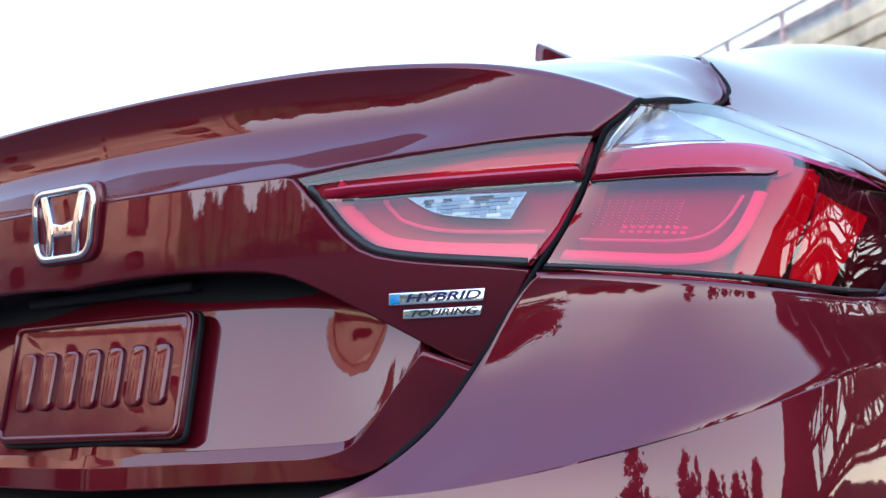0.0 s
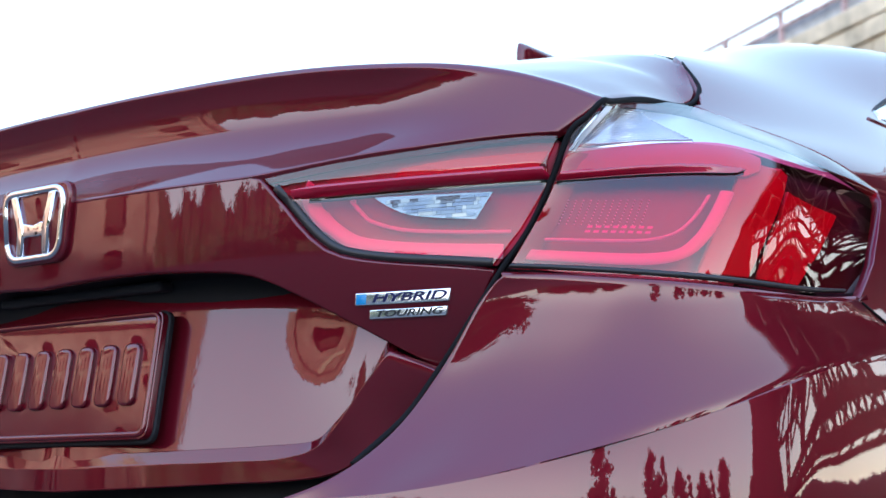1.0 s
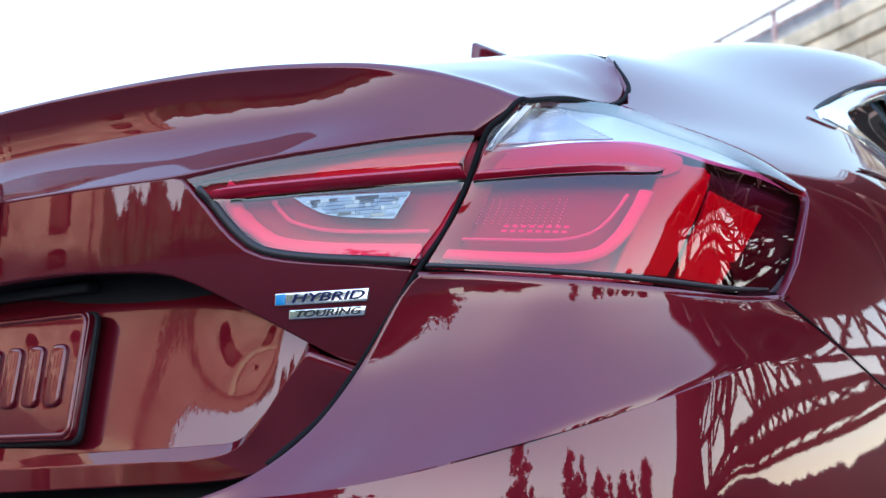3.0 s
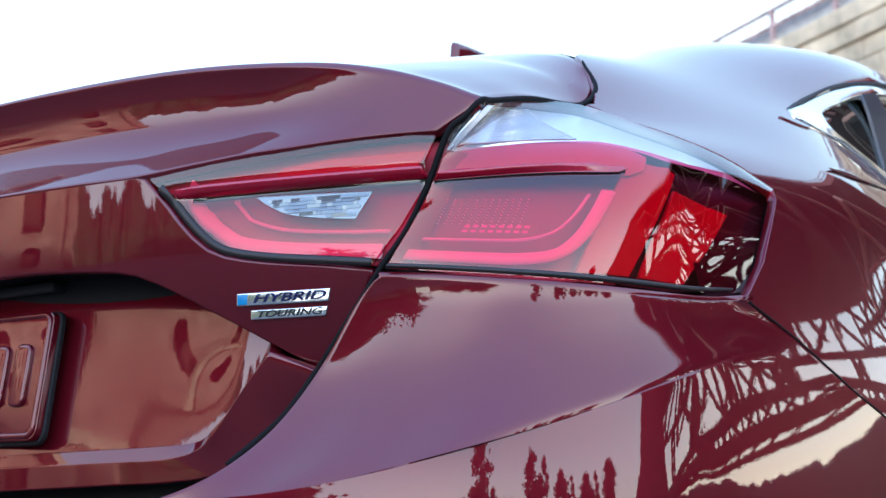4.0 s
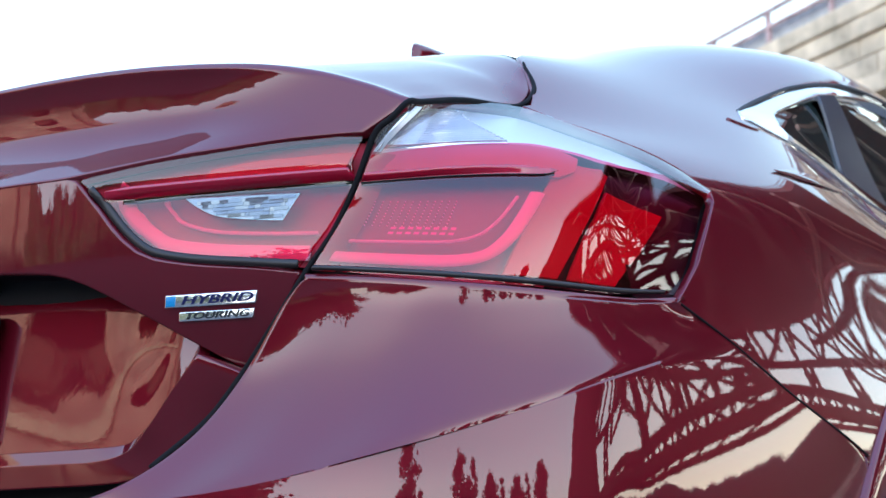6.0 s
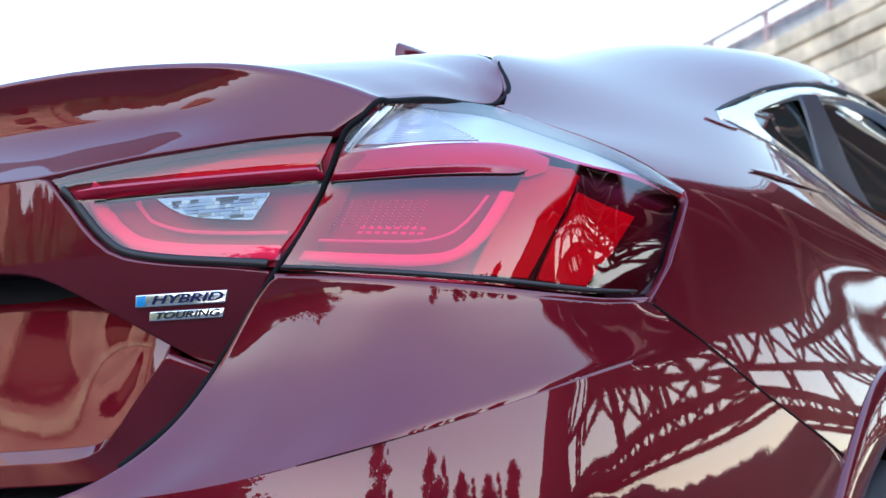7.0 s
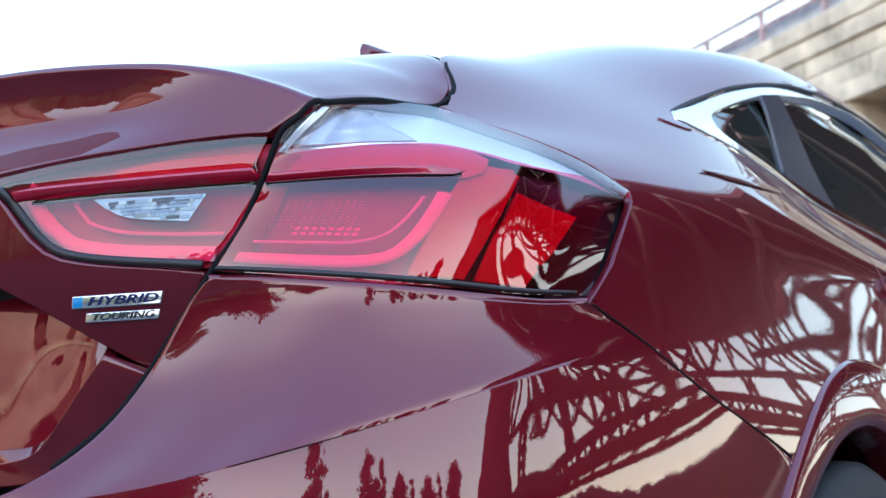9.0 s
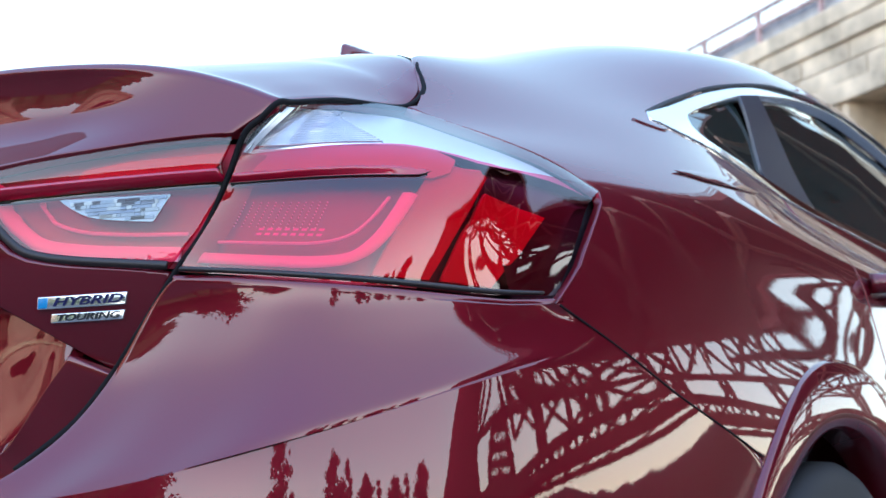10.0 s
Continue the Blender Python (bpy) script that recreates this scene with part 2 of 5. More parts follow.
def trimmed(name, fn, outline, step, mat, parent, holes=(), label="", depth=0.012, lift=0.0, flip=False, mirror=False, edge=0.0012):
    """A panel cut out of the surface fn(a, b) by an outline in the plane (a, b), with holes."""
    def close(poly):
        out = []
        for p, q in zip(poly, poly[1:] + poly[:1]):
            n = max(1, int(math.hypot((q[0] - p[0]) / step[0], (q[1] - p[1]) / step[1]) * 1.2))
            out += [(p[0] + (q[0] - p[0]) * k / n, p[1] + (q[1] - p[1]) * k / n) for k in range(n)]
        return out
    loops = [close(list(outline))] + [close(list(h)) for h in holes]
    pts, edges = [], []
    for lp in loops:
        o = len(pts)
        pts += lp
        edges += [(o + k, o + (k + 1) % len(lp)) for k in range(len(lp))]
    rim = np.array(pts) / np.array(step)
    a0, b0 = np.array(loops[0]).min(0)
    a1, b1 = np.array(loops[0]).max(0)
    for a in np.arange(a0, a1, step[0]):
        for b in np.arange(b0, b1, step[1]):
            p = (a + step[0] * 0.013, b + step[1] * 0.017)
            if inside(p, loops[0]) and not any(inside(p, h) for h in loops[1:]):
                d = rim - np.array(p) / np.array(step)
                if (d * d).sum(1).min() > 0.2:
                    pts.append(p)
    got = delaunay_2d_cdt([Vector(p) for p in pts], edges, [], 0, 1e-7)
    bm = bmesh.new()
    vs, true = [], {}
    for p in got[0]:
        q = Vector(fn(p[0], p[1]))
        ea, eb = 0.3 * step[0], 0.3 * step[1]
        n = (Vector(fn(p[0] + ea, p[1])) - Vector(fn(p[0] - ea, p[1]))).cross(Vector(fn(p[0], p[1] + eb)) - Vector(fn(p[0], p[1] - eb))).normalized()
        n = -n if flip else n
        q = q + n * lift
        if mirror:
            q.x, n.x = -q.x, -n.x
        vs.append(bm.verts.new(q))
        true[vs[-1]] = tuple(n)
    for f in got[2]:
        c = (sum(got[0][i][0] for i in f) / 3, sum(got[0][i][1] for i in f) / 3)
        if inside(c, loops[0]) and not any(inside(c, h) for h in loops[1:]):
            bm.faces.new([vs[i] for i in (f if flip == mirror else f[::-1])])
    bmesh.ops.delete(bm, geom=[v for v in bm.verts if not v.link_faces], context="VERTS")
    if depth:
        skirt(bm, depth, edge)
    bm.verts.index_update()
    return part(name, bm, mat, parent, label, normals={v.index: n for v, n in true.items() if v.is_valid})


# ---- the car ----
# cross-sections of the car's upper side at some stations: from the roof's middle over window and shoulder down to the sill
SECT_Y = [0.1, 0.35, 0.6, 0.9, 1.2, 1.6, 2.2, 2.8]
SECT_X = [[0, .3, .56, .61, .655, .715, .755, .775, .78],
          [0, .3, .588, .650, .707, .782, .818, .842, .85],
          [0, .3, .585, .675, .752, .835, .867, .893, .902],
          [0, .3, .59, .695, .750, .845, .875, .908, .922],
          [0, .3, .592, .710, .750, .85, .88, .908, .922],
          [0, .3, .59, .70, .755, .85, .875, .885, .88],
          [0, .3, .57, .675, .77, .845, .87, .875, .86],
          [0, .3, .53, .64, .78, .84, .865, .87, .85]]
SECT_Z = [[1.10, 1.095, 1.08, 1.04, 1.005, .965, .88, .75, .55],
          [1.158, 1.155, 1.145, 1.088, 1.038, .975, .88, .75, .56],
          [1.212, 1.208, 1.186, 1.125, 1.06, .97, .87, .74, .56],
          [1.296, 1.290, 1.257, 1.18, 1.115, .975, .87, .75, .62],
          [1.386, 1.381, 1.349, 1.261, 1.09, .965, .87, .76, .62],
          [1.424, 1.415, 1.373, 1.306, 1.06, .95, .86, .74, .5],
          [1.402, 1.394, 1.358, 1.322, 1.02, .92, .83, .70, .4],
          [1.34, 1.33, 1.30, 1.27, 1.0, .90, .80, .65, .35]]
SECT_K = np.array([0, .3, .585, .70, .81, .94, 1.04, 1.16, 1.33])
SECT = np.stack([np.array(SECT_X), np.array(SECT_Z)], 2)
# even out the stations: the mean of each column and a smooth curve along the car
for c in range(SECT.shape[1]):
    for d in (0, 1):
        fit = np.polynomial.polynomial.Polynomial.fit(SECT_Y, SECT[:, c, d], 5)(np.array(SECT_Y))
        SECT[:, c, d] = SECT[:, c, d] * .75 + fit * .25
SECT_M = bend(SECT_Y, SECT)
SECT_CACHE = {}


def section(y):
    k = round(y, 5)
    if k not in SECT_CACHE:
        P = spline(SECT_Y, SECT, SECT_M, y)
        SECT_CACHE[k] = (P, bend(SECT_K, P))
    return SECT_CACHE[k]


def side(y, v):
    P, M = section(y)
    x, z = spline(SECT_K, P, M, float(np.interp(v, range(9), SECT_K)))
    return np.array([x, y, z])


def side_v(y, z):
    lo, hi = 0.0, 8.0
    for _ in range(26):
        m = (lo + hi) / 2
        if side(y, m)[2] > z:
            lo = m
        else:
            hi = m
    return lo



def rear(x):
    """How far forward the rear face lies, x metres from the middle."""
    return -0.052 + 0.307 * x * x


car = thing("car", "dark red metallic sedan, clean, seen from behind, on asphalt", "car")

# boot lid: deck, rounded crest and the hollow face under it, down to the seam above the garnish
CREST = [(0, -.005, 1.0975), (.2, .004, 1.0975), (.35, .022, 1.0935), (.48, .0457, 1.081), (.56, .064, 1.0645), (.62, .0797, 1.043), (.662, .092, 1.023)]
SEAM = [(0, .970), (.07, .971), (.157, .9715), (.233, .9717), (.304, .9723), (.37, .9777), (.432, .983), (.48, .9854), (.547, .9887), (.601, .9898), (.627, .9893)]
SEAM3 = [(x, rear(x), z) for x, z in SEAM]
DECK = [[(0, .42, 1.198), (.3, .41, 1.190), (.45, .45, 1.186), (.5, .45, 1.180), (.56, .442, 1.1655), (.597, .421, 1.1465), (.618, .397, 1.129)],
        [(0, .345, 1.175), (.3, .343, 1.169), (.46, .342, 1.156), (.53, .347, 1.1425), (.595, .354, 1.119), (float(side(.361, side_v(.361, 1.089))[0]) - .004, .361, 1.088)],
        [(0, .27, 1.154), (.3, .275, 1.150), (.47, .285, 1.138), (.55, .292, 1.123), (.61, .303, 1.098), (.652, .313, 1.060)],
        [(0, .13, 1.112), (.3, .14, 1.110), (.47, .16, 1.106), (.56, .18, 1.090), (.615, .195, 1.070), (.652, .205, 1.047)],
        [(0, .03, 1.101), (.2, .036, 1.101), (.35, .053, 1.097), (.48, .076, 1.085), (.56, .095, 1.068), (.62, .113, 1.0465), (.656, .122, 1.028)]]


lid_rails = DECK + [[(x, y + .010, z + .0014) for x, y, z in CREST], [(x, y + .003, z - .0004) for x, y, z in CREST], [(x, y - .0003, z - .004) for x, y, z in CREST]]
LID_F = np.linspace(0, 1, 14)
LID_LEAN = np.interp(np.linspace(0, 1, 200), (0, .2, .42, .6, .8, 1), (-.85, -.42, .2, 1.3, 2.45, 2.6))
LID_G = np.interp(LID_F, np.linspace(0, 1, 200), np.concatenate([[0], np.cumsum((LID_LEAN[1:] + LID_LEAN[:-1]) / 2)]) / 199)
LID_G = LID_G / LID_G[-1]
TOP, LOW = curve_pts([(x, y - .0012, z - .007) for x, y, z in CREST], 40), curve_pts(SEAM3, 40)
# the hollow runs out towards the lid's corner
STRAIGHT = np.clip((TOP[:, 0] - .425) / .20, 0, 1)
STRAIGHT = STRAIGHT ** 2 * (3 - 2 * STRAIGHT)
lid_rails += [np.stack([TOP[:, 0] + (LOW[:, 0] - TOP[:, 0]) * f, TOP[:, 1] + (LOW[:, 1] - TOP[:, 1]) * (g + (f - g) * STRAIGHT), TOP[:, 2] + (LOW[:, 2] - TOP[:, 2]) * f], 1) for f, g in zip(LID_F, LID_G)]
lid = sheet("boot_lid", [mirror_rail(r) for r in lid_rails], 150, 110, PAINT, car, flip=True, label="dark red boot lid with a raised tail edge")

# garnish band under the seam, with the badge, down to the plate recess
UNDER_LAMP = [(.3174, .9691), (.3435, .9393), (.3688, .9072), (.3936, .8858), (.4179, .877), (.4592, .8695), (.516, .8629), (.5600, .8565)]
RECESS = [(0, .877), (.075, .8806), (.1586, .8815), (.235, .8776), (.285, .8725), (.3165, .863), (.3515, .8457), (.4143, .8094), (.4778, .7699), (.5005, .7564)]
GAP = [(.6328, .9861), (.6129, .9415), (.5903, .8966), (.5634, .856), (.5423, .8201), (.5165, .776), (.5021, .7554)]


def band(x, z):
    return (x, rear(x) + (1.2 if z < .925 else .15) * (z - .925) ** 2, z)


def smooth2(P, n):
    return [tuple(p) for p in curve_pts(P, n)]


top = [(x, z - .003) for x, z in SEAM[:5]]
half = top + [(x - .003, z - .003) for x, z in smooth2(UNDER_LAMP, 14)] + [(.5380, .8201), (.5125, .776)] + smooth2(RECESS, 22)[::-1]
full = half + [(-x, z) for x, z in half[-2:0:-1]]
garnish = trimmed("garnish", band, full, (.02, .012), PAINT, car, label="dark red garnish band under the boot lid seam", edge=.003)

# plate recess: back panel, black ledge above it, and the frame round it
def recess_depth(x, z):
    """The panel runs forward to the sides and swells back a little near its upper corner."""
    x = abs(x)
    swell = math.exp(-((x - .412) / .05) ** 2 / 2 - ((z - .81) / .055) ** 2 / 2)
    return .128 * (math.hypot(x, .05) - .05) - .0095 * swell


def recess_back(x, z):
    return (x, .014 - .19 * (.843 - z) + recess_depth(x, z), z)


half = [(0, .872), (.16, .874), (.285, .866), (.36, .835), (.4325, .797), (.4317, .791), (.4, .737), (.361, .692), (.343, .6785), (.2112, .674), (0, .671)]
half = smooth2(half[:5], 16) + smooth2(half[4:], 20)[1:]
full = half + [(-x, z) for x, z in half[-2:0:-1]]
trimmed("recess_panel", recess_back, full, (.02, .012), PAINT, car, label="glossy dark red panel of the plate recess")
lip_out = [(x, rear(x) + .004, z + .001) for x, z in RECESS[:6]]
lip_in = [(x, .014 - .19 * (.843 - z) + recess_depth(x, z) + .004, z - .008) for x, z in RECESS[:6]]
lip_mid = [(x, (a + b) / 2, z + .006) for (x, z), (_, a, _), (_, b, _) in zip(RECESS[:6], lip_out, lip_in)]
sheet("handle_ledge", [mirror_rail(r) for r in (lip_out, lip_mid, lip_in)], 80, 10, BLACK, car, flip=False, label="black underside with the boot handle", depth=0)
frame_in = [(x, recess_back(x, z)[1] - .0005, z) for x, z in ((0, .683), (.11, .684), (.213, .686), (.29, .688), (.343, .691), (.362, .700), (.40, .740), (.4317, .791))]
frame_top = [(0, -.0215, .668), (.0976, -.0135, .6695), (.245, .0045, .6726), (.311, .013, .6745), (.355, .0165, .684), (.385, .0145, .706), (.418, .020, .747), (.447, .0245, .779)]
frame_low = [(0, -.0225, .643), (.0976, -.0145, .6455), (.245, .0035, .650), (.311, .012, .6518), (.366, .019, .657), (.403, .024, .671), (.455, .038, .7143), (.499, .0365, .7564)]
fi, ft, fl = curve_pts(frame_in, 40), curve_pts(frame_top, 40), curve_pts(frame_low, 40)
rails = [fi * (1 - f) + ft * f for f in (0, .03, .12, .35, .65, .9, .98)] + [ft * (1 - f) + fl * f for f in (.03, .15, .5, .85, 1)]
sheet("lid_frame", [mirror_rail(r) for r in rails], 120, 44, PAINT, car, flip=True, label="dark red lower edge of the boot lid")

# lamps
def step_in(f):
    """0 above the bar, a quick step in across it (f from 1 to 0), then back out to the lower edge (f to -1)."""
    return 0 if f > 1 else 1 - f if f > 0 else 1 + max(f, -1)


def lamp_face(x, z):
    f = (z - .9435) / .0085 if z > .9435 else (z - .9435) / .083
    return (x, rear(x) - .001 + 1.2 * (z - .925) ** 2 + .017 * step_in(f) * min(1, max(0, (x - .33) / .05)), z)


IN_TOP = [(x, z - .003) for x, z in SEAM if x > .31]
inner_out = [(.321, .9675)] + IN_TOP[1:-1] + [(.624, .985)] + [(x - .0045, z) for x, z in GAP[1:3]] + [(.5595, .8605)] + [(x + .0015, z + .0035) for x, z in smooth2(UNDER_LAMP, 14)[-2:0:-1]]


def sx(y, z):
    return (float(side(y, side_v(y, z))[0]), y, z)


OUT_RAILS = [
    [(.5800, .0435, .854), (.628, .0627, .8485), (.6786, .0845, .8426), (.7245, .1127, .837), (.7603, .1585, .8328), (.79, .22, .8291), (.8064, .276, .8281), (.8155, .318, .8325), sx(.348, .838)],
    [(.6055, .056, .90), (.65, .080, .897), (.70, .112, .895), (.745, .17, .893), (.785, .255, .892), (.81, .335, .888), sx(.390, .874)],
    [(.627, .068, .9415), (.66, .092, .944), (.70, .138, .946), (.745, .24, .947), (.785, .345, .943), (.808, .41, .932), sx(.430, .916)],
    [(.643, .074, .973), (.67, .108, .983), (.70, .165, .992), (.74, .27, .998), (.775, .36, .991), (.797, .42, .977), sx(.469, .959)],
    [(.660, .118, 1.020), (.657, .16, 1.035), (.655, .22, 1.045), sx(.305, 1.054), sx(.345, 1.034), sx(.39, 1.0115), sx(.438, .986), sx(.472, .9605)]]
OUT_GRID = np.array([curve_pts(r, 41, k < 4) for k, r in enumerate(OUT_RAILS)])
BELLY = (-.012, .008, .046, .044, 0)


def ease(a, b, x):
    f = min(1, max(0, (x - a) / (b - a)))
    return f * f * (3 - 2 * f)


# the end of the lamp stands fuller than the straight loft
for k in range(41):
    w = ease(.42, .60, k / 40) * (.7 + .3 * ease(1.0, .9, k / 40))
    for r in range(5):
        d = np.array((1.385, -1.01, .68)) - OUT_GRID[r, k]
        OUT_GRID[r, k] += d / np.linalg.norm(d) * BELLY[r] * w


def fair(G, keep, rim):
    """The sheet of least bending near the grid G; rim holds its edges (first row, last row, first column, last column)."""
    nv, nu = G.shape[:2]
    idx, A = np.arange(nv * nu).reshape(nv, nu), np.zeros((nv * nu, nv * nu))
    for cells, co in (([idx[a, b:b + 3] for a in range(nv) for b in range(nu - 2)], (1, -2, 1)),
                      ([idx[a:a + 3, b] for a in range(nv - 2) for b in range(nu)], (1, -2, 1)),
                      ([idx[a:a + 2, b:b + 2].ravel() for a in range(nv - 1) for b in range(nu - 1)], (1.4, -1.4, -1.4, 1.4))):
        block = np.outer(co, co)
        for c in cells:
            A[np.ix_(c, c)] += block
    W = np.zeros((nv, nu)) + keep
    W[0], W[-1], W[:, 0], W[:, -1] = rim
    A += np.diag(W.ravel())
    return np.linalg.solve(A, W.reshape(-1, 1) * G.reshape(-1, 3)).reshape(G.shape)


OUT_M = bend([0, 1, 2, 3, 4], OUT_GRID)
OUT_K = np.linspace(0, 4, 33)
OUT_GRID = fair(np.array([spline([0, 1, 2, 3, 4], OUT_GRID, OUT_M, v) for v in OUT_K]), .0008, (.05, .3, np.where(OUT_K > 2.6, .3, .01), .02))
# the lower edge rolls under, and the middle stands a little more upright
EVEN = OUT_GRID.copy()
for r, v in enumerate(OUT_K):
    for k in range(41):
        t = EVEN[r, min(k + 1, 40)] - EVEN[r, max(k - 1, 0)]
        n = np.array([t[1], -t[0], 0]) / math.hypot(t[0], t[1])
        u = k / 40
        OUT_GRID[r, k] += n * (.0035 * (1 - math.exp(-v / .3)) * ease(4, 2.6, v) * ease(.62, .36, u) + .020 * min(v, 2.6) / 2.6 * ease(4, 2.7, v) * ease(.12, .46, u) * ease(.85, .5, u) - .013 * min(v, 2.2) / 2.6 * ease(4, 2.4, v) * ease(.62, .84, u) - .012 * min(v, 2.6) / 2.6 * ease(4, 2.7, v) * ease(.22, 0, u) - .035 * max(0, u - .68) ** 2 * ease(3.4, 2.2, v) + .0045 * (min(v, 2.2) / 2.2) ** 2 * ease(4, 2.4, v) * ease(.72, .86, u))
OUT_M = bend(OUT_K, OUT_GRID)


def outer_skin(u, v):
    return cr(spline(OUT_K, OUT_GRID, OUT_M, min(max(v, 0), 4)), min(max(u, 0), 1) * 40)


def outer_face(u, v):
    """The skin, leaning out over the red bar and stepping in below it; both fade out towards the end."""
    p = outer_skin(u, v)
    w = .6 * ease(.54, .16, u)
    if v >= 2.9 or w <= 0:
        return p
    mid = min(max(u, .01), .99)
    t = outer_skin(mid + .01, v) - outer_skin(mid - .01, v)
    n = np.array([-t[1], t[0], 0]) / max(math.hypot(t[0], t[1]), 1e-9)
    if v >= 2.17:
        return p - n * (.003 * (2.9 - v) / .73 * w)
    f = (v - 2.06) / .11 if v > 2.06 else (v - 2.06) / 1.98
    return p + n * (((.010 + .003) * (1 - f) - .003 if f > 0 else .010 * (1 + max(f, -1))) * w)


def uvbox(u0, u1, v0, v1):
    return [(u0, v0), (u1, v0), (u1, v1), (u0, v1)]


inner_lamp = trimmed("inner_tail_lamp", lamp_face, inner_out, (.014, .01), LENS_RED, car, label="red tail lamp unit on the boot lid", depth=.003)
outer_lamp = trimmed("outer_tail_lamp", outer_face, [(0, 0), (1, 0), (1, 3.9), (.95, 3.58), (.90, 3.33), (.80, 3.03), (.70, 2.78), (.62, 2.69), (.52, 2.70), (.40, 2.76), (0, 2.8)], (.02, .07), LENS_RED, car, label="red tail lamp unit wrapping round the corner", depth=0)
clear_lens = trimmed("clear_lens", outer_face, [(0, 2.81), (.40, 2.77), (.52, 2.71), (.62, 2.70), (.70, 2.79), (.80, 3.04), (.90, 3.34), (.95, 3.59), (.995, 3.9), (.995, 4), (0, 4)], (.02, .07), LENS_CLEAR, outer_lamp, label="clear upper strip of the tail lamp", depth=0)

for pane in (inner_lamp, outer_lamp, clear_lens):
    pane.visible_shadow = False


def strip(name, fn, line, half, mat, parent, lift, label="", tilt=0.0, n=40):
    """A band along a line on a lamp face; tilt lifts its upper edge more."""
    L = curve_pts(line, n)
    d = np.gradient(L, axis=0)
    rows = []
    sa, sb = half
    for k, f in enumerate((-1, -.5, 0, .5, 1)):
        row = []
        for p, g in zip(L, d):
            ln = math.hypot(g[0] / sa, g[1] / sb)
            a, b = p[0] - g[1] / sb / ln * sa * f, p[1] + g[0] / sa / ln * sb * f
            q = Vector(fn(a, b))
            e = 1e-3
            nn = (Vector(fn(a + e, b)) - q).cross(Vector(fn(a, b + e)) - q).normalized()
            row.append(q + nn * (lift + tilt * (f + 1) / 2 + (.0015 * (1 - f * f) if not tilt else 0)))
        rows.append(row)
    bm = bmesh.new()
    add_grid(bm, np.array(rows))
    skirt(bm, .004, .0006)
    return part(name, bm, mat, parent, label)


# insides of the boot-lid lamp
trimmed("housing", lamp_face, inner_out, (.02, .02), LAMP_RED, inner_lamp, lift=-.020, depth=0, label="deep red lamp housing")
strip("light_guide", lamp_face, [(.362, .947), (.376, .925), (.3946, .908), (.4188, .8943), (.466, .8851), (.52, .8795), (.566, .8758)], (.0075, .0075), GUIDE, inner_lamp, -.012, "pink-red glowing-edge light guide")
strip("light_guide", lamp_face, [(.405, .942), (.418, .928), (.4312, .9168), (.4664, .9053), (.52, .899), (.574, .8956)], (.0022, .0022), GUIDE, inner_lamp, -.010)
strip("red_bar", lamp_face, [(.352, .9478), (.44, .9478), (.4905, .9478), (.5465, .9478), (.6115, .9478)], (.0042, .0042), BAR_RED, inner_lamp, .0006, "deep red bar across the lamp")
# dark strip that stands in for the shade under the bar
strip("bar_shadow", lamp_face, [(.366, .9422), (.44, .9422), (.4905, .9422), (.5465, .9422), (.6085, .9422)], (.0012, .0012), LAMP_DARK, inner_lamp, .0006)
strip("lower_rim", lamp_face, [(.335, .957), (.349, .939), (.372, .910), (.396, .8905), (.4195, .8818), (.4602, .8743), (.517, .8676), (.559, .8628)], (.0042, .0042), LAMP_DARK, inner_lamp, .0004, "black rim of the lamp")
REV = [(.4345, .9388), (.4530, .9268), (.4754, .9168), (.5122, .9108), (.5420, .9078), (.5565, .9348), (.4902, .9370)]
rev = trimmed("reversing_lens", lamp_face, smooth2(REV[:5], 14) + REV[5:], (.01, .008), LENS_CLEAR, inner_lamp, lift=.0026, depth=.0035, label="clear reversing lamp lens with silver facets")
trimmed("reflector", lamp_face, smooth2(REV[:5], 14) + REV[5:], (.01, .008), LAMP_GREY, rev, lift=.0004, depth=0)
rnd = random.Random(11)
bm = bmesh.new()
OUTLINE = smooth2(REV[:5], 14) + REV[5:]
for row in range(8):
    x = .43 + rnd.uniform(0, .004)
    while x < .562:
        w, z = rnd.choice((.004, .006, .009, .014)), .9075 + .0039 * row
        if all(inside(q, OUTLINE) for q in ((x, z), (x + w, z), (x, z + .0036), (x + w, z + .0036))):
            a, b = rnd.uniform(-.0003, .0006), rnd.uniform(-.0004, .0004)
            quad = [Vector(lamp_face(px, pz)) + Vector((.2, -1, 0)) * d for px, pz, d in ((x, z, .0012 + a), (x + w, z, .0012 + a + b), (x + w, z + .0036, .0012 - a + b), (x, z + .0036, .0012 - a))]
            bm.faces.new([bm.verts.new(q) for q in quad])
        x += w + .0004
tagged(part("facets", bm, FACETS, rev, "silver facets of the reversing lamp", smooth=False), kind="stuff")
# insides of the corner lamp
trimmed("housing", outer_skin, uvbox(.012, .60, .05, 3.08), (.02, .06), LAMP_RED, outer_lamp, lift=-.031, depth=0, label="deep red lamp housing")
trimmed("housing", outer_face, [(.60, .05), (.995, .05), (.995, 3.95), (.95, 3.8), (.90, 3.58), (.80, 3.3), (.70, 3.05), (.64, 2.96), (.60, 3.0)], (.03, .15), LAMP_DARK, outer_lamp, lift=-.024, depth=0, label="black end of the lamp housing")
trimmed("housing", outer_face, [(0, 3.08), (.52, 3.08), (.64, 3.05), (.70, 3.15), (.80, 3.40), (.90, 3.67), (.95, 3.86), (.97, 3.95), (.97, 4), (0, 4)], (.04, .2), FROST, outer_lamp, lift=-.014, depth=0, label="frosted white back of the clear strip")
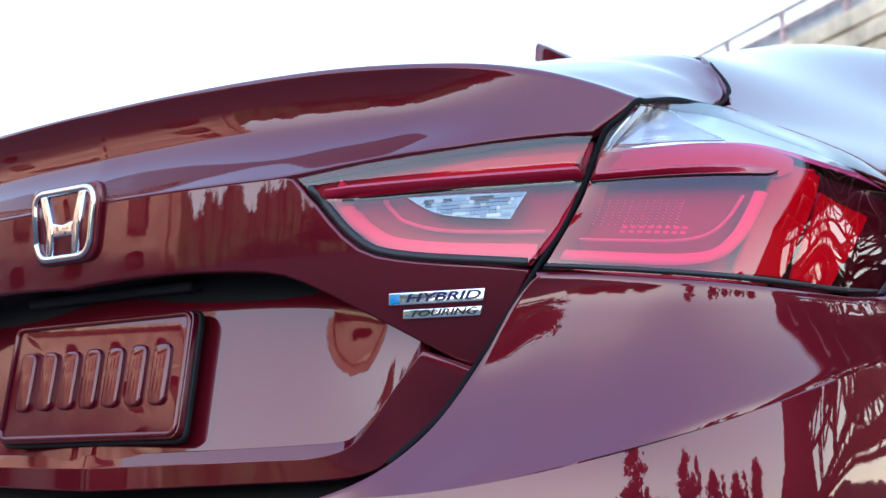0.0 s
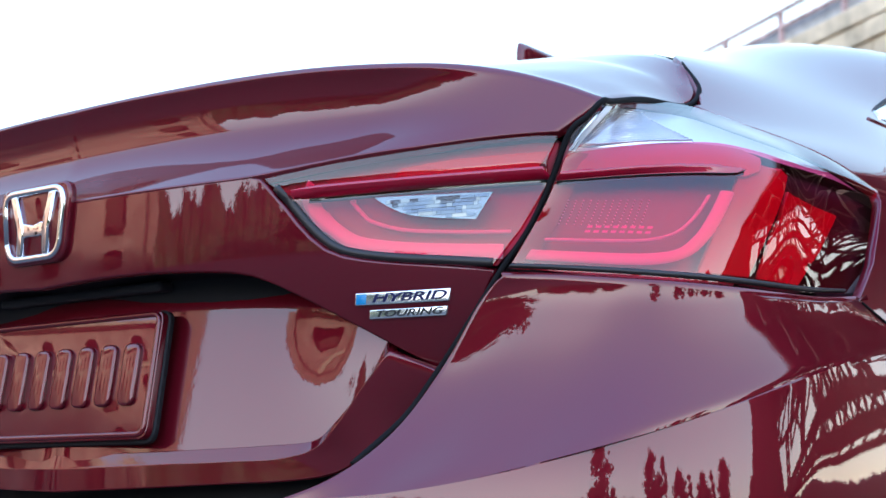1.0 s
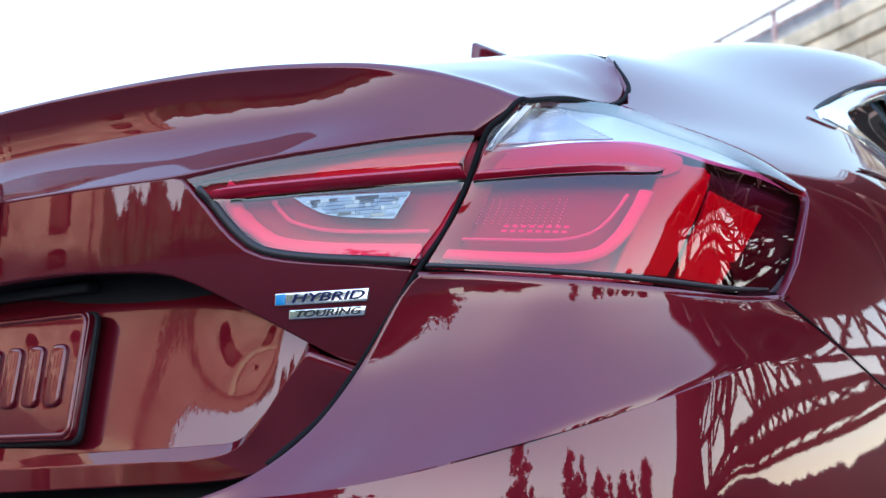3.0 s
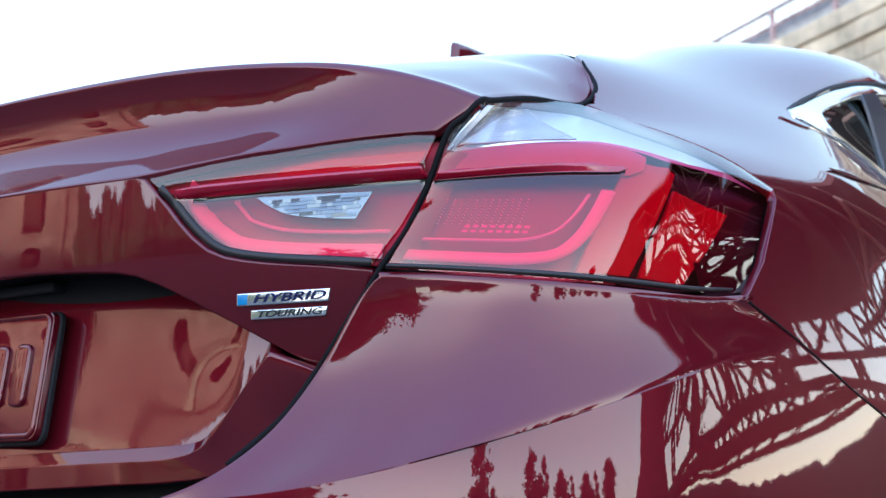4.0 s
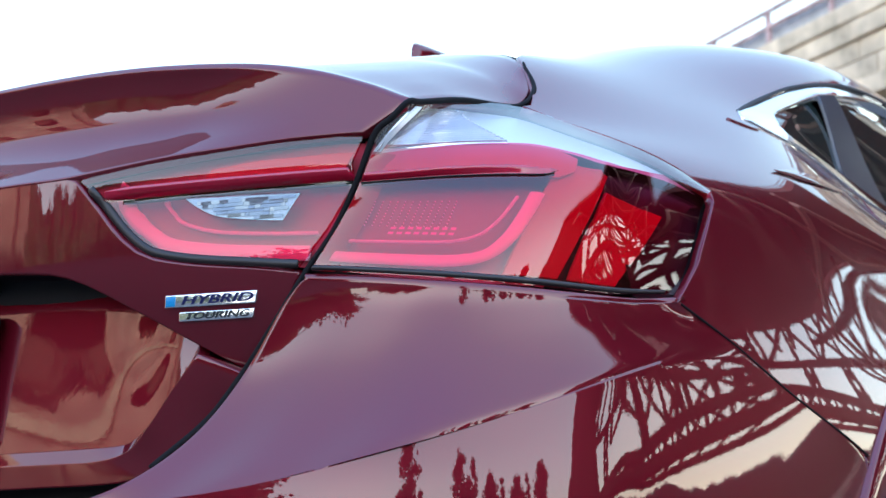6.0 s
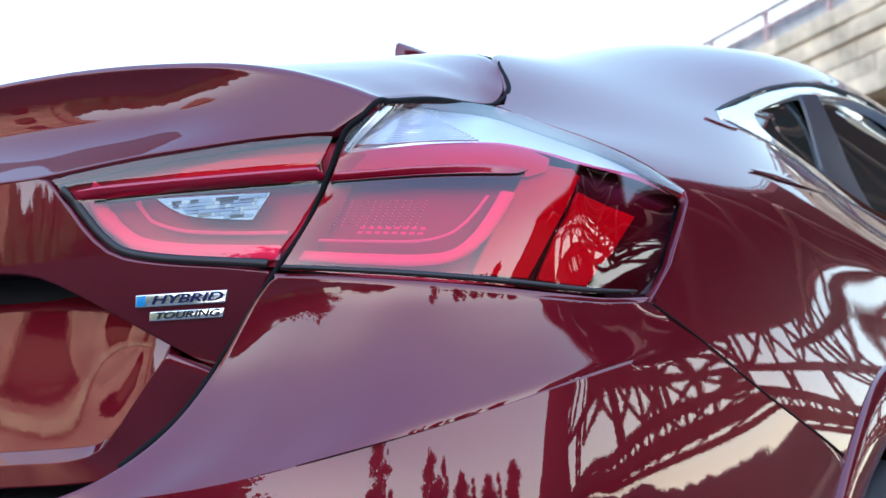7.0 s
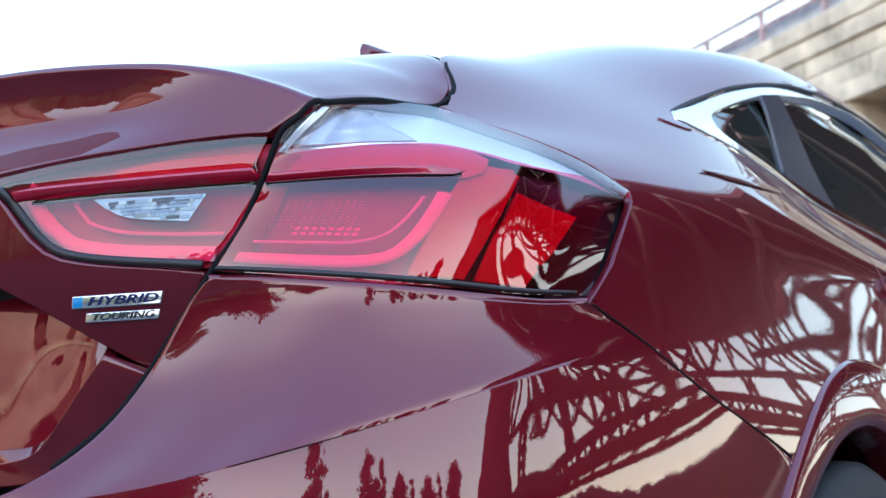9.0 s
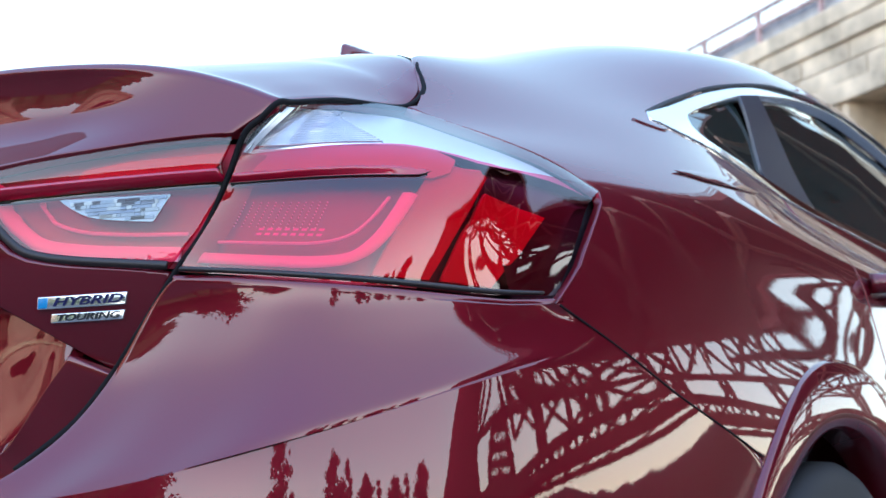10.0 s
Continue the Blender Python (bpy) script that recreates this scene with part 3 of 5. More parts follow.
trimmed("red_panel", outer_face, [(.45, .2), (.60, .2), (.625, 1.0), (.67, 2.2), (.68, 2.62), (.50, 2.72), (.46, 1.3)], (.03, .2), PANEL_RED, outer_lamp, lift=-.014, depth=.004, label="bright red reflector panel")
trimmed("red_panel", outer_face, [(.64, .2), (.80, .2), (.86, 1.0), (.905, 2.1), (.70, 2.15), (.655, 1.0)], (.03, .2), PANEL_RED, outer_lamp, lift=-.016, depth=.004, label="bright red reflector panel")
strip("light_guide", outer_face, [(.02, .36), (.15, .36), (.30, .39), (.38, .52), (.42, .85), (.44, 1.3), (.455, 1.8)], (.022, .11), GUIDE, outer_lamp, -.012, "pink-red glowing-edge light guide")
strip("light_guide", outer_face, [(.04, .69), (.15, .70), (.27, .73), (.34, .88), (.375, 1.2), (.40, 1.675)], (.006, .035), GUIDE, outer_lamp, -.010)
trimmed("red_bar", outer_face, [(.005, 2.035), (.15, 2.035), (.3, 2.035), (.40, 2.045), (.45, 2.08), (.485, 2.19), (.40, 2.21), (.3, 2.21), (.15, 2.205), (.005, 2.20)], (.02, .04), BAR_RED, outer_lamp, lift=.0008, depth=.002, label="deep red bar across the lamp")
# shade below the overhanging bar, laid on as a thin dark strip
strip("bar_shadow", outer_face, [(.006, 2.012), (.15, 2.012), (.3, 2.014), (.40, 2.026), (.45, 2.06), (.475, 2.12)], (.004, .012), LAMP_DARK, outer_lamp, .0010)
for v0, v1, mat, deep in ((.02, 2.90, LAMP_RED, 1), (2.90, 3.98, FROST, .3)):
    bm = bmesh.new()
    edge = [Vector(outer_face(.001, v)) for v in np.linspace(v0, v1, 40)]
    add_grid(bm, np.array([[p + Vector((-.0012, .0004, 0)) for p in edge], [p + Vector((.001, .012, 0)) * deep for p in edge], [p + Vector((.007, .027, 0)) * deep for p in edge]]))
    part("side_wall", bm, mat, outer_lamp)
trimmed("upper_reflector", outer_face, [(.012, 2.19), (.50, 2.19), (.55, 2.40), (.56, 2.80), (.50, 2.95), (.012, 2.98)], (.03, .1), LAMP_GLOSS_PINK, outer_lamp, lift=-.010, depth=.002, label="red upper reflector, made pinkish for the sky gloss on the lens")
trimmed("upper_reflector", lamp_face, [(.46, .9555), (.605, .9555), (.615, .972), (.52, .971), (.47, .966)], (.02, .008), PANEL_RED, inner_lamp, lift=-.008, depth=.002, label="bright red upper reflector")
strip("lower_rim", outer_face, [(.0, .07), (.24, .07), (.5, .07), (.74, .06), (.95, .06)], (.02, .05), LAMP_DARK, outer_lamp, .0005, "black rim of the lamp")
for row in range(2):
    for k in range(8):
        u, v = .125 + .0205 * k, .95 - .10 * row
        trimmed("reflex_dot", outer_face, uvbox(u, u + .013, v - .05, v), (.02, .06), REFLEX, outer_lamp, lift=-.003, depth=0)
bm = bmesh.new()
for row in range(9):
    for k in range(12):
        u, v = .05 + .018 * k, 1.08 + .07 * row
        q = Vector(outer_face(u, v))
        nn = (Vector(outer_face(u + .002, v)) - q).cross(Vector(outer_face(u, v + .01)) - q).normalized()
        bmesh.ops.create_icosphere(bm, subdivisions=1, radius=.0010, matrix=Matrix.Translation(q - nn * .016))
tagged(part("reflex_grid", bm, GUIDE, outer_lamp), kind="stuff")
for k in range(15):
    v0 = 3.04 + .058 * k
    strip("rib", outer_face, [(.008, v0), (.12, v0 - .01), (.23, v0 - .015), (.34 - .009 * k, v0 - .02)], (.004, .011), SILVER, outer_lamp, -.008, n=12)
strip("chrome_edge", outer_face, [(.012, 2.9), (.014, 3.3), (.02, 3.9)], (.006, .02), SILVER, outer_lamp, -.002, n=14)

# bumper: hollow upper face from the lamp to the crease, then upright below it
LAMP_LOW = [(.5735, .0425, .8475), (.628, .0605, .8425), (.6786, .0825, .8366), (.7260, .1110, .831), (.7625, .1575, .8268), (.793, .22, .8231), (.8094, .277, .8221), (.8190, .320, .8245), (.829, .341, .826)]
CREASE = [(.399, -.095, .634), (.439, -.075, .633), (.513, -.053, .640), (.593, -.019, .656), (.676, .013, .676), (.76, .107, .708), (.810, .215, .742), (.835, .315, .765), (.858, .426, .781)]
LID_EDGE = [(.5735, .0425, .8475), (.5483, .0383, .8201), (.522, .0299, .776), (.508, .0254, .7554), (.486, .0, .712), (.456, -.045, .668), (.430, -.075, .648), (.399, -.095, .634)]
BS = curve_pts([(.829, .341, .826), (.838, .378, .806), (.858, .426, .781)], 60)
T, K, E = curve_pts(LAMP_LOW, 60), curve_pts(CREASE, 60, True), curve_pts(LID_EDGE, 80)
rails = []
for v in (0, .025, .05, .09, .2, .35, .5, .65, .8, .92, 1):
    z = LAMP_LOW[0][2] + (CREASE[0][2] - LAMP_LOW[0][2]) * v
    e = E[np.abs(E[:, 2] - z).argmin()]
    a = .6 * v + .4 * v ** 1.5
    P = np.stack([T[:, 0] + (K[:, 0] - T[:, 0]) * a, T[:, 1] + (K[:, 1] - T[:, 1]) * a, T[:, 2] + (K[:, 2] - T[:, 2]) * v], 1)
    w = (1 - np.linspace(0, 1, 60)) ** 3
    e2 = BS[np.abs(BS[:, 2] - P[-1, 2]).argmin()]
    rails.append(P + w[:, None] * (e - P[0]) + (w[::-1, None]) * (e2 - P[-1]))
flange = np.stack([-np.gradient(T[:, 1]), np.gradient(T[:, 0]), np.zeros(60)], 1)
flange = flange / np.linalg.norm(flange, axis=1)[:, None] * .006
rails = [T + flange + [0, 0, .0045], T + flange * .55 + [0, 0, .0042], T + flange * .12 + [0, 0, .0022], T + [0, 0, -.002]] + rails[1:-1] + [K + [-.0005, .0005, .0008], K + [0, 0, -.0015]]
LOWER = [[(.394, -.097, .61), (.513, -.055, .615), (.678, .0085, .640), (.765, .1025, .665), (.8145, .2115, .69), (.845, .325, .705), (.888, .565, .712)],
         [(.394, -.099, .57), (.515, -.056, .578), (.679, .008, .595), (.7665, .102, .613), (.8185, .211, .632), (.854, .331, .645), (.905, .715, .651)],
         [(.394, -.101, .53), (.517, -.057, .54), (.6785, .0105, .55), (.7655, .104, .56), (.8195, .212, .575), (.859, .347, .585), (.910, .700, .602)],
         [(.394, -.101, .42), (.52, -.057, .42), (.685, .009, .42), (.775, .103, .43), (.835, .213, .44), (.876, .35, .445), (.912, .625, .45)],
         [(.40, -.085, .25), (.53, -.04, .25), (.67, .03, .25), (.76, .12, .25), (.815, .23, .25), (.855, .37, .25), (.89, .60, .25)]]
upper = loft(rails[4:-1], 110, 60, True)
head = loft(rails[:5], 110, 10)
K1 = curve_pts(K, 111, True)


def follow(rail):
    """The rail's points opposite those of the crease, drifting apart only towards the ends."""
    d, u = curve_pts(rail, 400, True), np.linspace(0, 1, 111)
    y = K1[:, 1] + (d[0, 1] - K1[0, 1]) * (1 - u) ** 4 + (d[-1, 1] - K1[-1, 1]) * u ** 4
    return np.stack([np.interp(y, d[:, 1], d[:, 0]), y, np.interp(y, d[:, 1], d[:, 2])], 1)


LR = [follow(r) for r in LOWER]
R = np.array([K1 + [.0003, -.0003, -.0008], K1 * .88 + LR[0] * .12, K1 * .5 + LR[0] * .5] + LR)
RK = np.concatenate([[0], np.cumsum(np.linalg.norm(np.diff(R, axis=0), axis=2).mean(1))])
RM = bend(RK, R)
low = np.array([spline(RK, R, RM, x) for x in np.linspace(0, 1, 81) ** 1.5 * RK[-1]])
KA, KB = np.linspace(0, 80, 17), np.linspace(0, 110, 23)


def evened(G, keep, rim):
    """The grid of the lower face, made even on every fifth row and column and filled in again."""
    C = fair(G[::5, ::5], keep, rim)
    M = bend(KA, C)
    C = np.array([spline(KA, C, M, r) for r in range(81)]).transpose(1, 0, 2)
    M = bend(KB, C)
    return np.array([spline(KB, C, M, c) for c in range(111)]).transpose(1, 0, 2)


low = evened(low, .0004, (.3, .01, .3, 5))


def join_wing(G, near=.40):
    """Carries the points over to the wing's surface towards the seam."""
    for row in G:
        for q in row:
            w = ease(near - .12, near + .06, q[1])
            if w > 0 and q[2] > .5:
                q[0] += (side(q[1], side_v(q[1], q[2]))[0] - q[0]) * w


join_wing(upper)
# the lower face leans back under the crease and turns upright further down; more so towards the side
N = grid_normals(low)
N = N * np.sign((N[:, :, 0] + .5 * N[:, :, 1] * -1).mean())
S = np.concatenate([np.zeros((1, 111)), np.cumsum(np.linalg.norm(np.diff(low, axis=0), axis=2), axis=0)])
soft_y = np.array([ease(.12, .34, y) for y in K1[:, 1]])
AIM_S = (0, .04, .10, .15, .2)
aim = np.radians(np.interp(S, AIM_S, (7, 4.5, 1.5, -1, -3)) * (1 - soft_y) + np.interp(S, AIM_S, (10.5, 5.8, 3, .8, -1.5)) * soft_y)
turn = (np.tan(aim) - np.tan(np.arcsin(N[:, :, 2]))) * (S < .2)
push = np.concatenate([np.zeros((1, 111)), np.cumsum((turn[1:] + turn[:-1]) / 2 * np.diff(S, axis=0), axis=0)])
N[:, :, 2] = 0
low = low + N / np.linalg.norm(N, axis=2, keepdims=True) * push[:, :, None]
join_wing(low, .37)
loose = np.array([[.0006 + .1 * ease(.26, .17, y) + .1 * ease(.40, .47, y) for y in row] for row in low[::5, ::5, 1]])
even = np.array([[[ease(.15, .24, y)] for y in row] for row in low[:, :, 1]])
low = low * (1 - even) + evened(low, loose, (.3, .01, .3, 5)) * even
# the crease fades out towards the wheel arch
full = np.concatenate([head[:-1], upper, low])
at = len(head) + len(upper) - 2
for j in range(111):
    blur = .011 * ease(.26, .41, K1[j, 1])
    if blur < .0005:
        continue
    C = full[:, j].copy()
    L = np.concatenate([[0], np.cumsum(np.linalg.norm(np.diff(C, axis=0), axis=1))])
    near = np.gradient(L)
    for r in range(14, len(C) - 2):
        d = abs(L[r] - L[at])
        b = blur * ease(.08, .03, d)
        if b > .0004:
            w = np.exp(-((L - L[r]) / b) ** 2 / 2) * near
            full[r, j] = (C * w[:, None]).sum(0) / w.sum()
bm = bmesh.new()
V = add_grid(bm, full, True)
for row in (V[len(head) + len(upper) - 2], V[len(head) + len(upper) - 1]):
    for a, b in zip(row, row[1:]):
        e = bm.edges.get((a, b))
        if e and a.co.y < .29:
            e.smooth = False
skirt(bm)
part("bumper_corner", bm, PAINT, car, "dark red rear bumper corner with a sharp crease")
MID = [[(0, -.06, .604), (.2, -.055, .606), (.39, -.04, .622)], [(0, -.140, .604), (.2, -.13, .606), (.36, -.105, .616), (.405, -.094, .628)], [(0, -.155, .592), (.2, -.145, .594), (.36, -.117, .603), (.401, -.105, .61)],
       [(0, -.165, .52), (.2, -.155, .525), (.4, -.116, .53)], [(0, -.165, .42), (.2, -.155, .42), (.4, -.116, .42)], [(0, -.13, .25), (.2, -.12, .25), (.4, -.085, .25)]]
sheet("bumper_middle", [mirror_rail(r) for r in MID], 60, 40, PAINT, car, flip=True, label="dark red middle of the rear bumper")

# dark inner shell that closes the gaps
sheet("inner_shell", [mirror_rail([(x, y + .045, z) for x, y, z in r]) for r in ([(0, .0, 1.06), (.4, .04, 1.05), (.60, .1, 1.0), (.63, .25, 1.03)], [(0, -.03, .9), (.4, .02, .9), (.60, .09, .9), (.72, .18, .9), (.78, .34, .9)], [(0, .0, .7), (.4, .02, .7), (.60, .06, .7), (.74, .16, .7), (.80, .36, .7)], [(0, -.06, .3), (.4, -.02, .3), (.62, .05, .3), (.76, .2, .3), (.82, .36, .3)])], 40, 12, BLACK, car, flip=True, depth=0)

# black strip laid in the gap round the boot lid for the shade there
GAP_LINE = [(.56, .447, 1.164), (.599, .4265, 1.1455), (.620, .401, 1.128), (float(side(.366, side_v(.366, 1.089))[0]), .366, 1.088), (.655, .318, 1.059), (.656, .207, 1.044), (.660, .124, 1.025), (.663, .096, 1.019), (.652, .083, 1.002), (.636, .076, .987), (.616, .072, .9415), (.594, .065, .8966), (.570, .052, .858), (.5465, .0420, .8201), (.518, .0322, .776), (.5035, .0272, .7554), (.481, .002, .712), (.451, -.043, .668)]
for s in (1, -1):
    bm = bmesh.new()
    tube(bm, curve_pts([(x * s, y, z) for x, y, z in GAP_LINE], 160), .0032, 10)
    part("lid_gap", bm, GAP_BLACK, car, "black strip for the shade in the gap round the boot lid")

# quarter panel with roof, cut out of the side surface
def yv(P):
    return [(y, side_v(y, z)) for y, z in P]


LAMP_SIDE = [(.425, 1.152), (.399, 1.130), (.381, 1.109), (.363, 1.088), (.347, 1.073), (.328, 1.060), (.312, 1.056), (.345, 1.038), (.39, 1.0155), (.438, .990), (.476, .963), (.471, .950), (.434, .912), (.397, .870), (.357, .836), (.347, .828)]
B_SEAM = [(.347, .823), (.4265, .782), (.5195, .731), (.6345, .682), (.692, .658)]
ARCH_Y, ARCH_Z, WHEEL_Y = 1.03, .32, .985
flare_out = [(ARCH_Y + .467 * math.cos(radians(a)), ARCH_Z + .467 * math.sin(radians(a))) for a in range(136, 58, -4)]
CHROME_LOW = [(1.241, 1.074), (1.062, 1.095), (.93, 1.108), (.86, 1.115), (.812, 1.126)]
CHROME_TOP = [(.832, 1.142), (.90, 1.167), (.974, 1.193), (1.09, 1.232), (1.229, 1.266), (1.36, 1.292), (1.49, 1.310), (1.694, 1.328), (2.147, 1.330), (2.6, 1.29)]
DOOR_GAP = [(1.285, .76), (1.29, .85), (1.28, .95), (1.262, 1.03)]
q_out = [(1.02, 0), (.985, .9), (.86, 1.45), (.60, 1.84), (.452, 1.995)] + yv(LAMP_SIDE) + yv(B_SEAM) + yv(flare_out) + yv(DOOR_GAP) + yv(CHROME_LOW) + yv(CHROME_TOP) + [(2.6, 0)]
d_out = yv([(1.262, 1.068), (1.27, 1.03), (1.288, .95), (1.298, .85), (1.293, .745)]) + yv([(ARCH_Y + .467 * math.cos(radians(a)), ARCH_Z + .467 * math.sin(radians(a))) for a in range(56, 2, -6)]) + yv([(1.56, .36), (2.6, .36), (2.6, 1.01), (1.816, 1.043), (1.591, 1.056)])
CHROME_TOP, CHROME_LOW = smooth2(CHROME_TOP, 40), smooth2(CHROME_LOW, 16)
GLASS_Q = smooth2([(1.197, 1.097), (1.09, 1.107), (.996, 1.118), (.956, 1.1275), (.944, 1.140), (.957, 1.157), (.983, 1.170), (1.042, 1.191), (1.134, 1.221), (1.192, 1.238)], 36) + [(1.200, 1.164)]
GLASS_D = smooth2([(1.283, 1.257), (1.471, 1.292), (1.62, 1.310), (1.847, 1.318), (2.55, 1.27)], 24) + smooth2([(2.55, 1.025), (1.845, 1.057), (1.62, 1.068), (1.440, 1.074)], 14) + [(1.363, 1.15), (1.310, 1.218)]
CHROME_RING = CHROME_TOP + [(2.6, 1.01), (1.816, 1.043), (1.591, 1.056)] + CHROME_LOW
PILLAR = [(1.196, 1.2395), (1.280, 1.2565), (1.307, 1.218), (1.360, 1.15), (1.437, 1.0745), (1.201, 1.0965), (1.203, 1.164)]


def trim_face(y, v):
    """The chrome turns in along the roof and comes flush at the waist."""
    p = side(y, v)
    hi = np.interp(y, (.83, .944, 1.192, 1.283, 1.847, 2.55), (1.135, 1.15, 1.238, 1.257, 1.318, 1.27))
    p[0] -= .26 * max(0, p[2] - hi + .004)
    return p


def pane(y, v):
    """The side glass leans in more and more towards its upper edge."""
    p = side(y, v)
    hi = np.interp(y, (.944, 1.192, 1.283, 1.847, 2.55), (1.15, 1.238, 1.257, 1.318, 1.27))
    lo = np.interp(y, (.944, 1.197, 1.44, 1.845, 2.55), (1.135, 1.097, 1.074, 1.057, 1.025))
    f = min(1, max(0, (p[2] - lo) / (hi - lo)))
    p[0] += (hi - lo) * (.10 * f * f * (1 - f) - .09 * f * f)
    return p


def leaf(y, v):
    """A low leaf-shaped swelling under the window, added to mirror like a shallow scoop."""
    p = side(y, v)
    c, h = np.interp(y, (.706, .80, .893, 1.036), LEAF_V), np.interp(y, (.706, .80, .9, 1.036), (.02, .10, .14, .03))
    p[0] += .003 * max(0, 1 - ((v - c) / h) ** 2)
    return p


LEAF_V = [side_v(y, z) for y, z in ((.706, 1.025), (.80, 1.031), (.893, 1.038), (1.036, 1.043))]
LEAF_UP = [(y, z + h) for y, z, h in ((.706, 1.025, 0), (.76, 1.029, .004), (.80, 1.031, .006), (.893, 1.038, .008), (.97, 1.041, .006), (1.036, 1.043, 0))]
LEAF_DOWN = [(y, z - h) for y, z, h in ((1.036, 1.043, 0), (.97, 1.041, .006), (.893, 1.038, .008), (.80, 1.031, .006), (.76, 1.029, .004))]
TIP = [(.757, 1.1155), (.775, 1.120), (.80, 1.118), (.83, 1.112), (.812, 1.1085), (.785, 1.110)]
OPENING = GLASS_Q[:36] + GLASS_D[:38]
SEAL = [(y, z + .0022) for y, z in CHROME_TOP] + [(y, z - .0008) for y, z in CHROME_TOP[::-1]]
shell_out = [(.30, 2.2), (.30, 7.6), (.58, 7.6)] + yv(flare_out[2:]) + [(1.4, 6), (1.4, 4.3), (.78, 3.9), (.7, 2.6), (.44, 2.2)]
for s in (1, -1):
    bm = bmesh.new()
    seam = curve_pts([side(y, side_v(y, z)) for y, z in B_SEAM], 40)
    tube(bm, [(x * s, y, z) for x, y, z in seam], .0013, 8)
    part("bumper_joint", bm, GAP_BLACK, car, "thin black joint between bumper and wing")
for left in (False, True):
    trimmed("rear_glass", side, [(.47, 0), (.47, 1), (.50, 1.62), (.60, 1.72), (.855, 1.43), (.98, .88), (1.014, 0)], (.05, .2), GLASS, car, flip=True, mirror=left, lift=-.012, depth=.004, label="dark rear window")
    trimmed("side_shell", side, shell_out, (.06, .3), BLACK, car, flip=True, mirror=left, lift=-.022, depth=0)
    trimmed("quarter_panel", side, q_out, (.03, .16), PAINT, car, flip=True, mirror=left, label="dark red rear wing running up into the roof")
    door = trimmed("rear_door", side, d_out, (.04, .2), PAINT, car, flip=True, mirror=left, label="dark red rear door")
    trimmed("window_trim", trim_face, yv(CHROME_RING), (.03, .12), CHROME, car, holes=(yv(OPENING),), flip=True, mirror=left, lift=.003, depth=.020, label="polished chrome surround of the side windows")
    trimmed("shoulder_leaf", leaf, yv(smooth2(LEAF_UP, 20) + smooth2(LEAF_DOWN, 18)[1:]), (.012, .03), PAINT, car, flip=True, mirror=left, lift=.0012, depth=.0015, label="leaf-shaped swelling on the shoulder, in place of a shallow scoop", edge=.0006)
    trimmed("trim_tip", side, yv(smooth2(TIP + TIP[:1], 24)[:-1]), (.012, .03), PAINT, car, flip=True, mirror=left, lift=.0025, depth=.004, label="pointed tail behind the window surround", edge=.0015)
    trimmed("window_seal", side, yv(SEAL), (.03, .12), RUBBER, car, flip=True, mirror=left, lift=.0014, depth=.006, label="thin black seal over the window surround")
    trimmed("quarter_glass", pane, yv(GLASS_Q), (.03, .12), GLASS, car, flip=True, mirror=left, lift=-.003, depth=.002, label="dark tinted rear quarter window")
    trimmed("door_glass", pane, yv(GLASS_D), (.05, .15), GLASS, door, flip=True, mirror=left, lift=-.003, depth=.002, label="dark tinted door window")
    trimmed("door_pillar", side, yv(PILLAR), (.03, .12), SATIN, door, flip=True, mirror=left, lift=.002, depth=.006, label="satin dark grey window pillar")


def arch(name, mirror):
    bm = bmesh.new()
    rows = []
    for R, dx in ((.469, -.003), (.467, .003), (.460, .0065), (.445, .0085), (.425, .0095), (.400, .0095), (.384, .009), (.375, .006), (.371, 0), (.371, -.06)):
        row = []
        mid = ARCH_Y - .06 * (.469 - R) / .098
        for a in range(178, 0, -3):
            y, z = mid + R * math.cos(radians(a)), ARCH_Z + R * math.sin(radians(a))
            x = side(y, side_v(y, max(z, .5)))[0] + dx
            row.append(((-x if mirror else x), y, z))
        rows.append(row)
    add_grid(bm, np.array(rows), flip=not mirror)
    return part(name, bm, PAINT, car, "dark red flared lip of the wheel arch")


for left in (False, True):
    arch("wheel_arch_lip", left)


